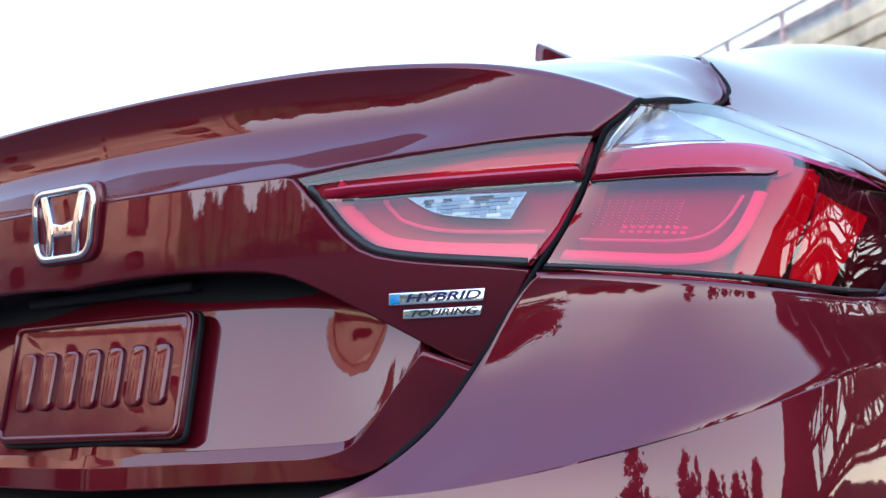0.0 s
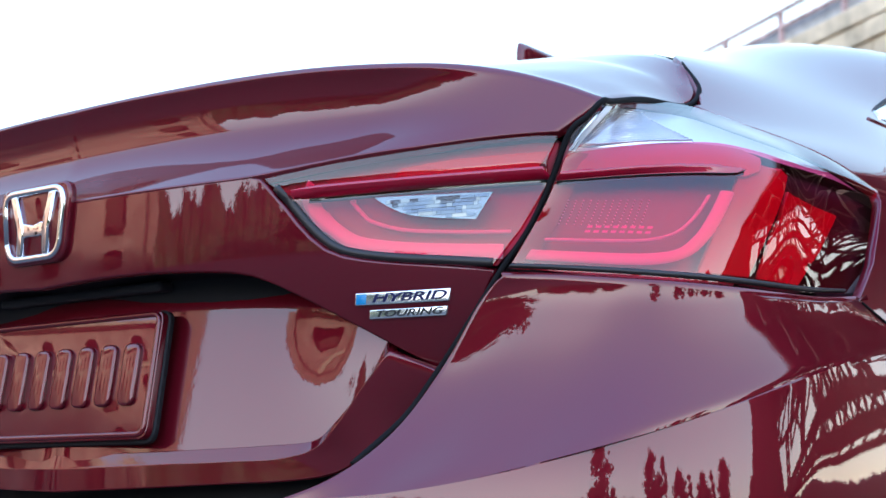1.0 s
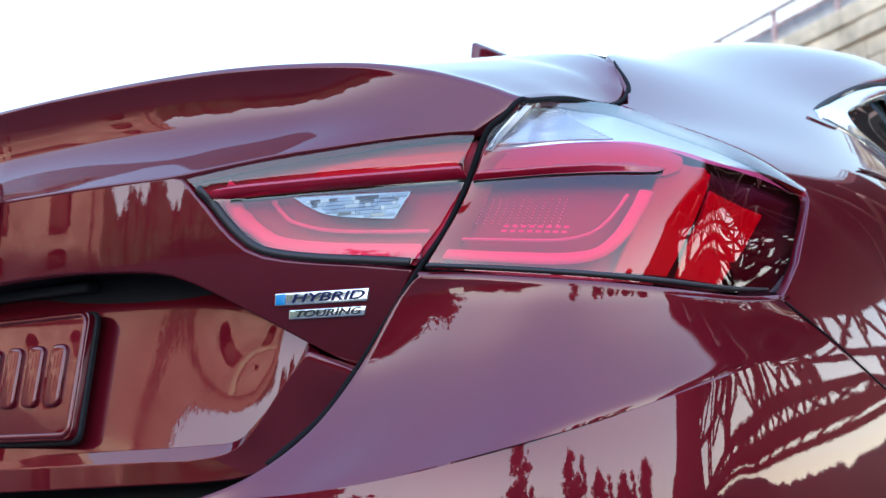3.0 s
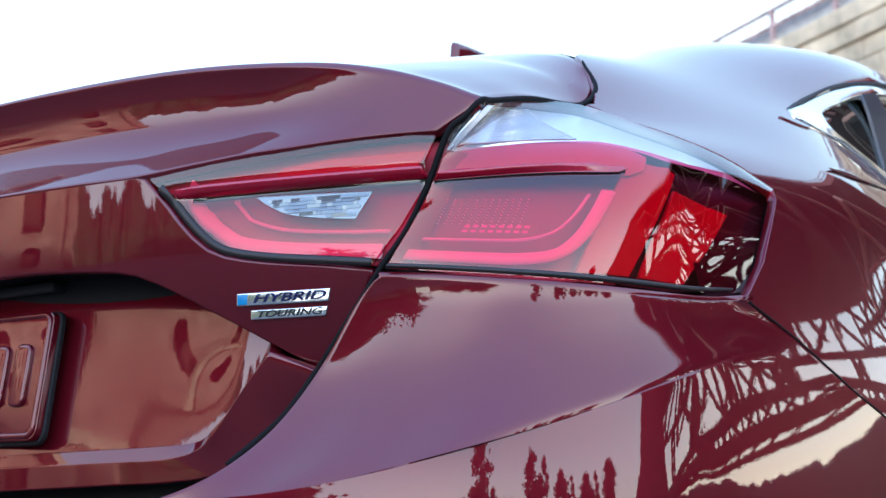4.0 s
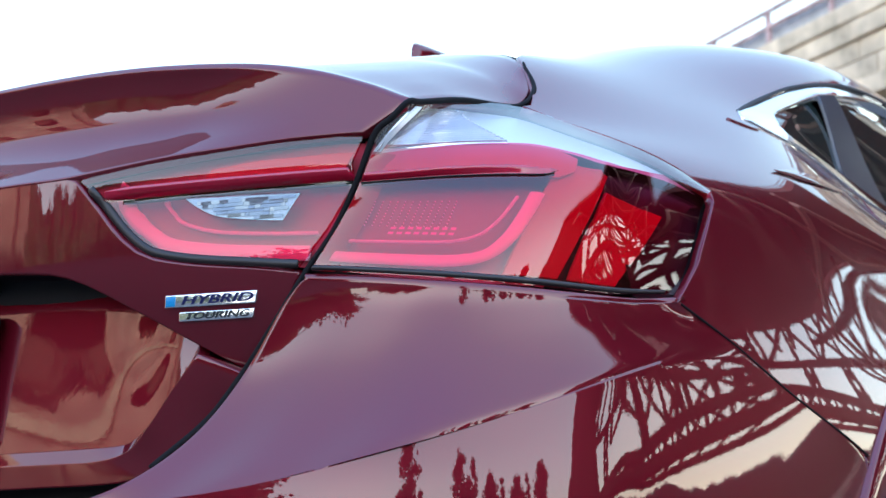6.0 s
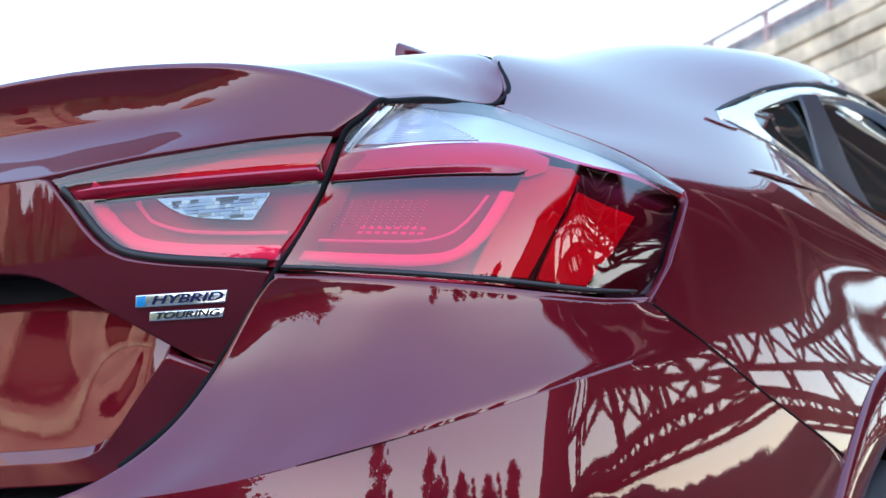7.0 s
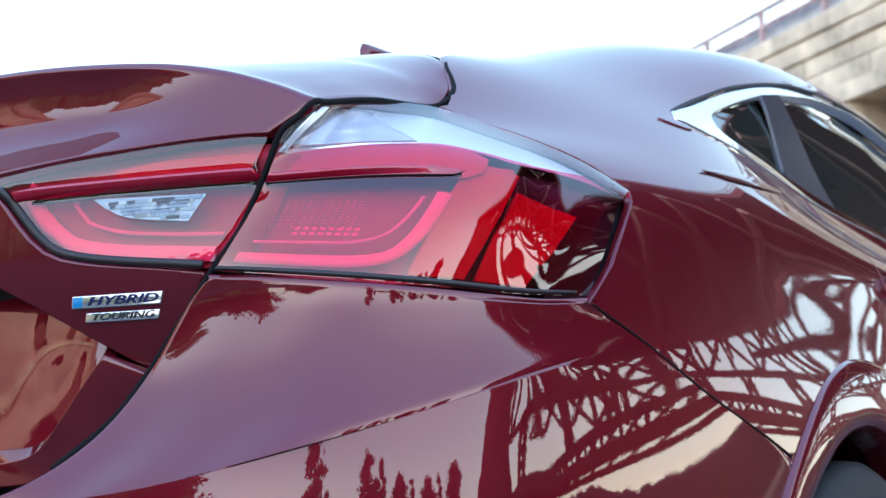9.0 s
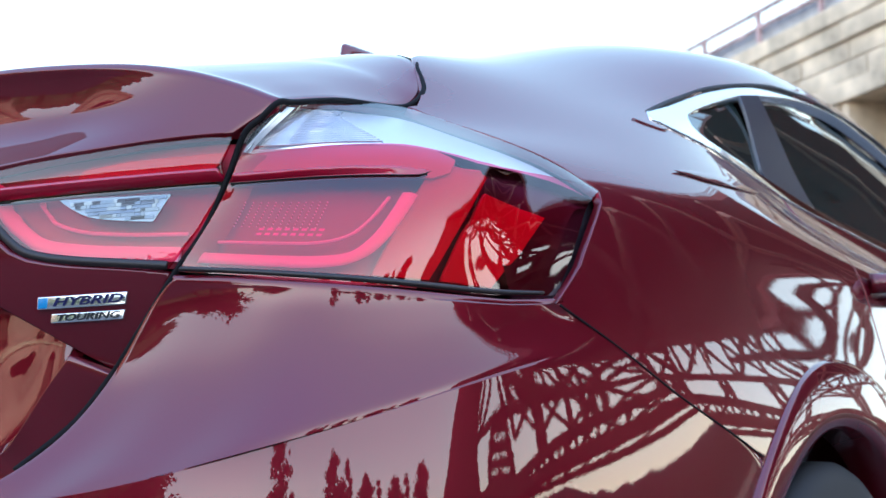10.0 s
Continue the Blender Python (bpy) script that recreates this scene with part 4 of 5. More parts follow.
def wheel(x, y):
    w = new("wheel")
    w.parent = car
    s = 1 if x > 0 else -1
    bm = bmesh.new()
    prof = [(-.1, .225), (-.108, .25), (-.107, .29), (-.098, .312), (-.085, .3215), (-.062, .323), (-.061, .317), (-.053, .317), (-.052, .323), (-.022, .3235), (-.021, .317), (-.012, .317), (-.011, .3235), (.011, .3235), (.012, .317), (.021, .317), (.022, .3235), (.052, .323), (.053, .317), (.061, .317), (.062, .323), (.085, .3215), (.098, .312), (.107, .29), (.108, .25), (.1, .225)]
    rows = [[(x + dx, y + r * math.cos(a), .3235 + r * math.sin(a)) for a in [2 * math.pi * k / 96 for k in range(97)]] for dx, r in prof]
    add_grid(bm, np.array(rows), flip=False)
    bmesh.ops.remove_doubles(bm, verts=bm.verts[:], dist=1e-5)
    bmesh.ops.recalc_face_normals(bm, faces=bm.faces[:])
    part("tyre", bm, RUBBER, w, "black rubber tyre with grooved shoulder")
    bm = bmesh.new()
    prof = [(.1, .226), (.104, .215), (.09, .2), (.02, .19)]
    rows = [[(x + s * dx, y + r * math.cos(a), .3235 + r * math.sin(a)) for a in [2 * math.pi * k / 64 for k in range(65)]] for dx, r in prof]
    add_grid(bm, np.array(rows))
    for k in range(5):
        a = 2 * math.pi * k / 5 + .3
        m = Matrix.Translation((x, y, .3235)) @ Matrix.Rotation(a, 4, "X")
        box(bm, s * .06 - .02, s * .06 + .02, -.03, .03, .0, .21, m, .008)
    bmesh.ops.recalc_face_normals(bm, faces=bm.faces[:])
    part("rim", bm, material("alloy", (.45, .46, .48), .3, .9) if "alloy" not in bpy.data.materials else bpy.data.materials["alloy"], w, "grey alloy rim")
    return w


for wx in (.805, -.805):
    for wy in (WHEEL_Y, WHEEL_Y + 2.7):
        wheel(wx, wy)

# ---- the place round the car ----
ASPHALT = mottle(material("asphalt", (.055, .054, .055), .85), 40, .35, bump=.002, bump_scale=300)
STONE = mottle(material("pale_stone", (.56, .45, .32), .85), .9, .45, bump=.03, bump_scale=9)
BRICK = mottle(material("red_brick", (.45, .29, .225), .85), .6, .35, bump=.01, bump_scale=14)
STEEL = mottle(material("orange_steel", (.19, .022, .014), .5), 1.0, .25)
# lighter copy of the steel: sky light on the bracing is put into its colour
STEEL_LIT = mottle(material("lit_orange_steel", (.60, .34, .27), .6), 1.0, .25)
LEAF = mottle(material("foliage", (.045, .065, .022), .6), .8, .5)
BARK = mottle(material("bark", (.09, .065, .045), .85), 3.0, .4, bump=.02, bump_scale=14)
CONCRETE = mottle(material("concrete", (.42, .42, .43), .85), 1.5, .3, bump=.01, bump_scale=12)
# dark copy of the brick: shade inside the fort's openings, put into the colour
DARK = mottle(material("shaded_brick", (.14, .075, .06), .9), 1.0, .3)

bm = bmesh.new()
box(bm, -900, 900, -900, 900, -.5, 0)
tagged(part("ground", bm, ASPHALT, smooth=False), "grey asphalt ground running to the horizon", "ground", kind="structure")


# steel arch bridge beside the car: deck, bracing, arch ribs and laced columns
def polar(az, r):
    return (r * math.sin(radians(az)), r * math.cos(radians(az)))


ACROSS, ALONG = Vector((.545, .839, 0)), Vector((-.839, .545, 0))


def br(s, d, z):
    p = ALONG * s + ACROSS * d
    return (p.x, p.y, z)


def bar(bm, a, b, w):
    """A square steel member from a to b."""
    a, b = Vector(a), Vector(b)
    d = (b - a).normalized()
    m = Matrix.Translation((a + b) / 2) @ d.to_track_quat("Z", "Y").to_matrix().to_4x4()
    L = (b - a).length / 2
    box(bm, -w, w, -w, w, -L, L, m)


def deck_at(az, f, z):
    """A place under the splayed deck: f from its near edge (0) to its far edge (1)."""
    r0, r1 = 40 / math.cos(radians(az - 10)) + 30 * ease(22, 2, az), (126 - 8 * ease(60, 50, az)) / math.cos(radians(az - 33))
    return (*polar(az, r0 + (r1 - r0) * f), z)


bridge = thing("steel_bridge", "orange-red steel arch bridge with laced trusses, high beside the car", "bridge")
AZ0, AZ1 = 2, 78
bm = bmesh.new()
rows = [[deck_at(AZ0 + (AZ1 - AZ0) * k / 24, f, z) for k in range(25)] for f, z in ((0, 32.6), (1, 32.6), (1, 34.2), (0, 34.2), (0, 32.6))]
add_grid(bm, np.array(rows))
bmesh.ops.remove_doubles(bm, verts=bm.verts[:], dist=1e-4)
bmesh.ops.holes_fill(bm, edges=bm.edges[:])
bmesh.ops.recalc_face_normals(bm, faces=bm.faces[:])
part("deck", bm, STEEL, bridge, "rust-red steel bridge deck", smooth=False)
bm = bmesh.new()
for k, az in enumerate(range(10, 78, 12)):
    bar(bm, deck_at(az, .01, 31.6), deck_at(az, .99, 31.6), .45)
    bar(bm, deck_at(az, .02, 27.8), deck_at(min(az + 12, 77), .98, 27.8), .7)
    bar(bm, deck_at(max(az - 9, 7), .98, 27.4), deck_at(az, .02, 27.4), .6)
part("floor_beam", bm, STEEL_LIT, bridge, "red floor bracing, painted paler as if lit from below", smooth=False)
bm = bmesh.new()
N = [deck_at(AZ0 + (AZ1 - AZ0) * (k / 60) ** .8, .004, 0) for k in range(61)]
for p, q in zip(N, N[1:]):
    bar(bm, (*p[:2], 34), (*p[:2], 35.6), .09)
    for z in (34.8, 35.6):
        bar(bm, (*p[:2], z), (*q[:2], z), .07)
part("railing", bm, STEEL, bridge, smooth=False)
bm = bmesh.new()
for z in (25.5, 34.2):
    bar(bm, br(97, 124, z), br(-125, 124, z), .8)
for k in range(18):
    s0 = 95 - 12.3 * k
    bar(bm, br(s0, 124, 25.5), br(s0, 124, 34.2), .6)
    bar(bm, br(s0, 124, 25.5 if k % 2 else 34.2), br(s0 - 12.3, 124, 34.2 if k % 2 else 25.5), .6)
part("side_truss", bm, STEEL, bridge, smooth=False)


def rib(s, rise, foot=2.0, mid=-20, half=82):
    f = max(-1, min(1, (s - mid) / half))
    return foot + rise * (1 - f * f)


for d in (123,):
    bm = bmesh.new()
    S = np.linspace(-102, 62, 24)
    for a, b in zip(S, S[1:]):
        for r in (13, 17.5):
            bar(bm, br(a, d, rib(a, r)), br(b, d, rib(b, r)), 1.15)
        bar(bm, br(a, d, rib(a, 13)), br(a, d, rib(a, 17.5)), .45)
        bar(bm, br(a, d, rib(a, 13)), br(b, d, rib(b, 17.5)), .45)
        bar(bm, br(b, d, rib(b, 13)), br(a, d, rib(a, 17.5)), .45)
    part("arch_rib", bm, STEEL, bridge, smooth=False)
    for a in np.linspace(-98, 58, 9):
        z0, z1 = rib(a, 17.5), 25.5
        if z1 - z0 < .6:
            continue
        bm = bmesh.new()
        for e in (-1.5, 1.5):
            bar(bm, br(a + e, d, z0), br(a + e, d, z1), .75)
        n = max(1, int((z1 - z0) / 3.6))
        for k in range(n):
            p, q = z0 + (z1 - z0) * k / n, z0 + (z1 - z0) * (k + 1) / n
            bar(bm, br(a - 1.5, d, p), br(a + 1.5, d, q), .42)
            bar(bm, br(a + 1.5, d, p), br(a - 1.5, d, q), .42)
        part("laced_column", bm, STEEL, bridge, smooth=False)
# lower rib behind it
bm = bmesh.new()
S = np.linspace(-96, 56, 20)
for a, b in zip(S, S[1:]):
    for r in (9.5, 12):
        bar(bm, br(a, 128, rib(a, r)), br(b, 128, rib(b, r)), .75)
    bar(bm, br(a, 128, rib(a, 9.5)), br(b, 128, rib(b, 12)), .3)
part("arch_rib", bm, STEEL, bridge, smooth=False)
# laced tower under the far end of the deck
for r in (100,):
    bm = bmesh.new()
    A, Z = [41, 45, 49, 53.5, 58.5, 64], [14.5, 20, 26, 32.4]
    for k, az in enumerate(A):
        bar(bm, (*polar(az, r), 14.5), (*polar(az * .9 + 5.2, r), 32.4), .75)
        if k + 1 < len(A):
            for z0, z1 in zip(Z, Z[1:]):
                p, q = polar(az, r), polar(A[k + 1], r)
                bar(bm, (*p, z0), (*q, z1), .42)
                bar(bm, (*p, z1), (*q, z0), .42)
                bar(bm, (*p, z1), (*q, z1), .5)
    part("laced_tower", bm, STEEL, bridge, smooth=False)
bm = bmesh.new()
for k, az in enumerate((-7, -3, 1, 5, 9)):
    bar(bm, (*polar(az, 118), 0), (*polar(az * .8 + .5, 118), 32.4), .7)
    for z0, z1 in ((0, 8), (8, 16), (16, 24), (24, 32.4)):
        if az < 9:
            p, q = polar(az, 118), polar(az + 4, 118)
            bar(bm, (*p, z0), (*q, z1), .4)
            bar(bm, (*p, z1), (*q, z0), .4)
            bar(bm, (*p, z1), (*q, z1), .5)
part("laced_tower", bm, STEEL, bridge, smooth=False)
# struts that fan out from a pier head to the deck's edge
bm = bmesh.new()
for az in (4, 8, 12, 16, 20.5, 26, 32):
    bar(bm, (*polar(16, 114), 17), (*polar(az, 114), 33), .42)
for z in (27,):
    f = (z - 17) / 16
    bar(bm, (*polar(16 - 12 * f - 3, 114), z), (*polar(16 + 16 * f + 3, 114), z), .5)
bar(bm, (*polar(16, 114), 0), (*polar(16, 114), 17.5), .9)
part("strut_fan", bm, STEEL, bridge, smooth=False)
bm = bmesh.new()
for z0, z1, a0, a1, b0, b1 in ((0, 14, 67, 84, 69, 81), (14, 32.6, 69, 80.5, 71, 77.5)):
    lo = [(*polar(a, r), z0) for a, r in ((a0, 104), (a1, 104), (a1, 112), (a0, 112))]
    hi = [(*polar(a, r), z1) for a, r in ((b0, 104), (b1, 104), (b1, 112), (b0, 112))]
    L, H = [bm.verts.new(p) for p in lo], [bm.verts.new(p) for p in hi]
    for k in range(4):
        bm.faces.new((L[k], L[(k + 1) % 4], H[(k + 1) % 4], H[k]))
    bm.faces.new(H)
bmesh.ops.recalc_face_normals(bm, faces=bm.faces[:])
part("pier", bm, STEEL, bridge, "tall red bridge pier", smooth=False)


# brick fort behind the car: long walls with arched openings in three rows
def arch_outline(w, h, n=8):
    return [(-w / 2, 0), (w / 2, 0), (w / 2, h - w / 2)] + [(w / 2 * math.cos(math.pi * k / n), h - w / 2 + w / 2 * math.sin(math.pi * k / n)) for k in range(1, n)] + [(-w / 2, h - w / 2)]


def fort_wall(parent, a, b, height):
    """A thick brick wall from a to b in plan, its openings going into it."""
    a, b = Vector((*a, 0)), Vector((*b, 0))
    d = (b - a).normalized()
    n = Vector((d.y, -d.x, 0))
    L = (b - a).length
    holes, step = [], 5.2
    for row, (z0, w, h) in enumerate(((1.2, 1.5, 2.6), (6.2, 1.7, 3.0), (11.2, 1.5, 2.6))):
        for k in range(int(L / step)):
            holes.append([(step * (k + .5) + x, z0 + z) for x, z in arch_outline(w, h)])
    trimmed("wall", lambda s, z: tuple(a + d * s + Vector((0, 0, z))), [(0, 0), (L, 0), (L, height), (0, height)], (4, 4), BRICK, parent, holes=holes, depth=.9, edge=.03, flip=True)
    bm = bmesh.new()
    m = Matrix(((d.x, n.x, 0, a.x), (d.y, n.y, 0, a.y), (0, 0, 1, 0), (0, 0, 0, 1)))
    box(bm, -.3, L + .3, -2.2, .35, height, height + .7, m, .05)
    box(bm, 0, L, .02, .14, 10.2, 10.6, m)
    part("cornice", bm, STONE, parent, "pale stone cornice of the fort", smooth=False)
    bm = bmesh.new()
    box(bm, .1, L - .1, -2.2, -1.0, 0, height, m)
    part("core", bm, DARK, parent, smooth=False)


fort = thing("brick_fort", "three-storey red brick fort with arched openings and stone cornice", "building")
fort_wall(fort, polar(-145.5, 33), polar(-98, 38), 15.2)
fort_wall(fort, polar(-146.2, 54), polar(-145.5, 33), 15.2)
fort_wall(fort, polar(-98, 38), polar(-64, 46), 15.2)


# trees round the open ground
def tree(x, y, height, width, slim, seed, label):
    rnd = random.Random(seed)
    t = thing("tree", label, "tree", "trees round the ground", at=(x, y, 0))
    bm = bmesh.new()
    tube(bm, [(0, 0, 0), (.1 * width / 4, .05, height * .3), (-.1, .1, height * .62), (0, 0, height * .9)], .035 * height * (.6 if slim else 1), 8, taper=lambda f: 1 - .8 * f)
    for k in range(9):
        a, z = rnd.uniform(0, 6.28), height * rnd.uniform(.25, .75)
        r = width * .4 * (1 - z / height * .5)
        tube(bm, [(0, 0, z), (r * .5 * math.cos(a), r * .5 * math.sin(a), z + r * .35), (r * math.cos(a), r * math.sin(a), z + r * .5)], .01 * height, 6, taper=lambda f: 1 - .7 * f)
    part("trunk", bm, BARK, t)
    bm = bmesh.new()
    lumps = [(rnd.uniform(0, 6.28), rnd.random(), rnd.random()) for k in range(26)]
    for a, f, g in lumps:
        z = height * (.18 + .8 * f) if slim else height * (.32 + .62 * f)
        full = math.sin(math.pi * min(1, (f * .8 + .2))) if not slim else (1 - f) ** .6 * .9 + .08
        r = width / 2 * full * g ** .5
        cx, cy = r * math.cos(a), r * math.sin(a)
        for k in range(80):
            q = Vector((rnd.gauss(0, 1), rnd.gauss(0, 1), rnd.gauss(0, 1))) * (width * (.10 if slim else .10))
            c = Vector((cx, cy, z)) + q
            u = Vector((rnd.gauss(0, 1), rnd.gauss(0, 1), rnd.gauss(0, 1))).normalized()
            w = u.orthogonal().normalized()
            sz = rnd.uniform(.14, .36) * (.7 if slim else 1.5)
            bm.faces.new([bm.verts.new(c + u * sz), bm.verts.new(c + w * sz * .6), bm.verts.new(c - u * sz), bm.verts.new(c - w * sz * .6)])
    tagged(part("crown", bm, LEAF, t, smooth=False), kind="stuff")


BROAD, SLIM = "broad dark green tree with an uneven crown", "slender dark green cypress tree"
for k, (az, r, h, w, slim) in enumerate(((-169, 40, 11, 8, 0), (-177, 36, 11.5, 8, 0), (-173, 39, 11, 6, 0),
                                         (140, 38, 15, 6.5, 0), (135, 46, 8.2, 3.4, 1), (128, 50, 5.6, 5, 0), (118, 42, 12.5, 5.5, 0), (90, 60, 12.5, 4.5, 0), (94.5, 63, 12.5, 2.4, 1), (98, 60, 11, 5, 0), (103, 62, 13, 2.6, 1), (107, 58, 12, 5.5, 0), (113, 44, 12, 2.4, 1), (124, 60, 6.0, 6, 0), (131.5, 60, 7, 8, 0), (139, 62, 6.5, 9, 0), (147, 60, 6.6, 9, 0), (155, 62, 5.6, 9, 0), (162, 60, 5.8, 9, 0), (169, 61, 5.5, 9, 0))):
    tree(*polar(az, r), h, w, slim, 40 + k, SLIM if slim else BROAD)

# low wooded rises behind the trees, added out of view to darken low reflections
def rise(name, az0, az1, r, h, seed, label):
    bm = bmesh.new()
    n = 240
    rows = []
    for j in range(7):
        row = []
        for k in range(n + 1):
            az = az0 + (az1 - az0) * k / n
            lift = h * (.85 + .3 * noise.noise(Vector((k * .064, seed, 0))) + .12 * noise.noise(Vector((k * .33, seed, 3))) + .10 * noise.noise(Vector((k * 1.3, seed, 5))))
            x, y = polar(az, r + j * 2.2 + noise.noise(Vector((k * .15, j, seed))))
            row.append((x, y, -.2 + lift * math.sin(math.pi / 2 * min(1, j / 5)) * (1 if j < 6 else .9)))
        rows.append(row)
    add_grid(bm, np.array(rows))
    tagged(part(name, bm, LEAF), label, "hill", kind="structure")


rise("hillside_south", -143.5, -180, 52, 17.0, 2, "added dark wooded hillside behind the trees, out of view, darkening the reflections")
rise("hillside_east", 176, 85, 75, 6.5, 7, "added low dark wooded bank, out of view, hiding the low sky from the reflections")
rise("hillside_far", 92, -10, 138, 9.0, 9, "added low dark far shore, out of view, darkening the reflections under the bridge")

# stone retaining wall with a steel railing on its top, ahead of the car
WALL_AT, WALL_DIR, WALL_TOP = Vector((-11.5, 37.0, 0)), Vector((-.81, .586, 0)).normalized(), 12.4
WALL_OUT = Vector((-WALL_DIR.y, WALL_DIR.x, 0))
wall_m = Matrix(((WALL_DIR.x, WALL_OUT.x, 0, WALL_AT.x), (WALL_DIR.y, WALL_OUT.y, 0, WALL_AT.y), (0, 0, 1, 0), (0, 0, 0, 1)))
bm = bmesh.new()
box(bm, -14, -9.0, -3, 0, 0, WALL_TOP - .5, wall_m)
box(bm, -9.0, -2.8, -3, 0, 9.75, WALL_TOP - .5, wall_m)
box(bm, -9.0, -2.8, -3, -2.6, 0, 9.75, wall_m)
box(bm, -2.8, 90, -3, 0, 0, WALL_TOP - .5, wall_m)
box(bm, -14, 90, -3, .25, WALL_TOP - .5, WALL_TOP, wall_m, .04)
stone_wall = tagged(part("wall_stone", bm, STONE, smooth=False), "weathered pale stone retaining wall with a dark opening", "wall", kind="structure")
RUST = mottle(material("faded_red_steel", (.38, .25, .24), .6), 2.0, .45)
bm = bmesh.new()
box(bm, -14, 90, -1.1, -.35, WALL_TOP, WALL_TOP + .78, wall_m, .03)
tagged(part("wall_parapet", bm, CONCRETE, smooth=False), "low pale concrete kerb behind the railing", "wall", kind="structure")
rail = thing("railing", "rust-red steel railing along the top of the stone wall", "railing")
for s0 in np.arange(-11.1, 40, 3.1):
    bm = bmesh.new()
    box(bm, s0 - .07, s0 + .07, -.17, -.03, WALL_TOP, WALL_TOP + 1.15, wall_m, .015)
    part("post", bm, RUST, rail, smooth=False)
for z in (.62, 1.12):
    bm = bmesh.new()
    box(bm, -13.5, 42, -.16, -.04, WALL_TOP + z - .055, WALL_TOP + z + .055, wall_m)
    part("rail_bar", bm, RUST, rail, smooth=False)
rnd = random.Random(5)
block = {}
for w in (2.2, 3.1, 4.0):
    bm = bmesh.new()
    box(bm, 0, w - .03, -.1, .09, 0, .52, None, .03)
    me = bpy.data.meshes.new("stone_block")
    bm.to_mesh(me)
    bm.free()
    me.materials.append(STONE)
    block[w] = me
for row in range(9):
    s0 = -14 + .7 * (row % 2)
    z = WALL_TOP - .5 - .55 * (row + 1)
    while s0 < 16:
        w = rnd.choice((2.2, 3.1, 4.0))
        if not (z < 9.7 and -9.1 < s0 + w and s0 < -2.8):
            ob = new("stone_block", block[w])
            ob.parent = stone_wall
            ob.matrix_basis = wall_m @ Matrix.Translation((s0, rnd.uniform(-.03, .03) + (.10 if row % 3 == 0 else 0), z))
        s0 += w

# ---- badges, plate, antenna, handle ----
def on_rear(x, z, out=0.0):
    """A pose on the rear face: local x along it, z up, -y outwards."""
    slope = math.degrees(math.atan(.614 * x))
    return pose(x, rear(x) - out + 1.2 * (z - .925) ** 2, z, 0, 0, slope)


def poly_plate(bm, outline, y0, y1, m, bevel=0.0008):
    """An outline in (x, z), made a plate from y0 (back) to y1 (front, smaller)."""
    back = [bm.verts.new(m @ Vector((x, y0, z))) for x, z in outline]
    front = [bm.verts.new(m @ Vector((x, y1, z))) for x, z in outline]
    n = len(outline)
    for k in range(n):
        bm.faces.new((back[k], back[(k + 1) % n], front[(k + 1) % n], front[k]))
    f = bm.faces.new(front)
    bmesh.ops.recalc_face_normals(bm, faces=bm.faces[:])
    if bevel:
        es = [e for e in f.edges]
        bmesh.ops.bevel(bm, geom=es, offset=bevel, segments=2, affect="EDGES", profile=.6)


def lettering(name, text, size, m, mat, parent, label, depth=.0006, shear=.28, width=None):
    cu = bpy.data.curves.new(name, "FONT")
    cu.body, cu.size, cu.extrude, cu.shear, cu.align_x, cu.align_y = text, size, depth, shear, "CENTER", "CENTER"
    cu.space_character = 1.0
    cu.offset = size * .018
    ob = new(name, cu)
    me = bpy.data.meshes.new_from_object(ob.evaluated_get(bpy.context.evaluated_depsgraph_get()))
    bpy.data.objects.remove(ob)
    xs = [v.co.x for v in me.vertices]
    k = width / (max(xs) - min(xs)) if width else 1
    me.transform(m @ Matrix.Rotation(radians(90), 4, "X") @ Matrix.Diagonal((k, 1, 1, 1)))
    me.materials.clear()
    me.materials.append(mat)
    ob = new(name, me)
    ob.parent = parent
    return tagged(ob, label)


def rounded(pts, r, n=6):
    """A polygon with rounded corners."""
    out = []
    for k in range(len(pts)):
        a, b, c = Vector(pts[k - 1]), Vector(pts[k]), Vector(pts[(k + 1) % len(pts)])
        p, q = b + (a - b).normalized() * r, b + (c - b).normalized() * r
        out += [tuple(p * (1 - t) ** 2 + b * 2 * t * (1 - t) + q * t * t) for t in [i / n for i in range(n + 1)]]
    return out


def badge(x0, x1, z0, z1, text, colour, lean, tile):
    w, h = x1 - x0, z1 - z0
    m = on_rear((x0 + x1) / 2, (z0 + z1) / 2, .0005) @ Matrix.Rotation(radians(-lean), 4, "Y")
    bm = bmesh.new()
    poly_plate(bm, rounded([(-w / 2, -h / 2), (w / 2 - .002, -h / 2), (w / 2 + .0005, h / 2), (-w / 2 + .0005, h / 2)], .0012, 3), .003, -.0018, m, .0007)
    b = part("badge", bm, SILVER, car, "chrome badge with dark lettering")
    shift = 0
    if tile:
        bm = bmesh.new()
        poly_plate(bm, [(-w / 2 + .0012, -h / 2 + .001), (-w / 2 + .0118, -h / 2 + .001), (-w / 2 + .0125, h / 2 - .001), (-w / 2 + .0018, h / 2 - .001)], 0, -.0024, m, .0002)
        part("badge_tile", bm, BLUE, b, "bright blue tile of the badge")
        shift = .0062
    lettering("lettering", text, h * .98, m @ Matrix.Translation((shift, -.0022, 0)), colour, b, "raised letters " + text, width=w * (.78 if tile else .86))


badge(.4148, .5176, .8272, .8398, "HYBRID", NAVY, 0.0, True)
badge(.4277, .5116, .8130, .8226, "TOURING", GREY, 0.0, False)


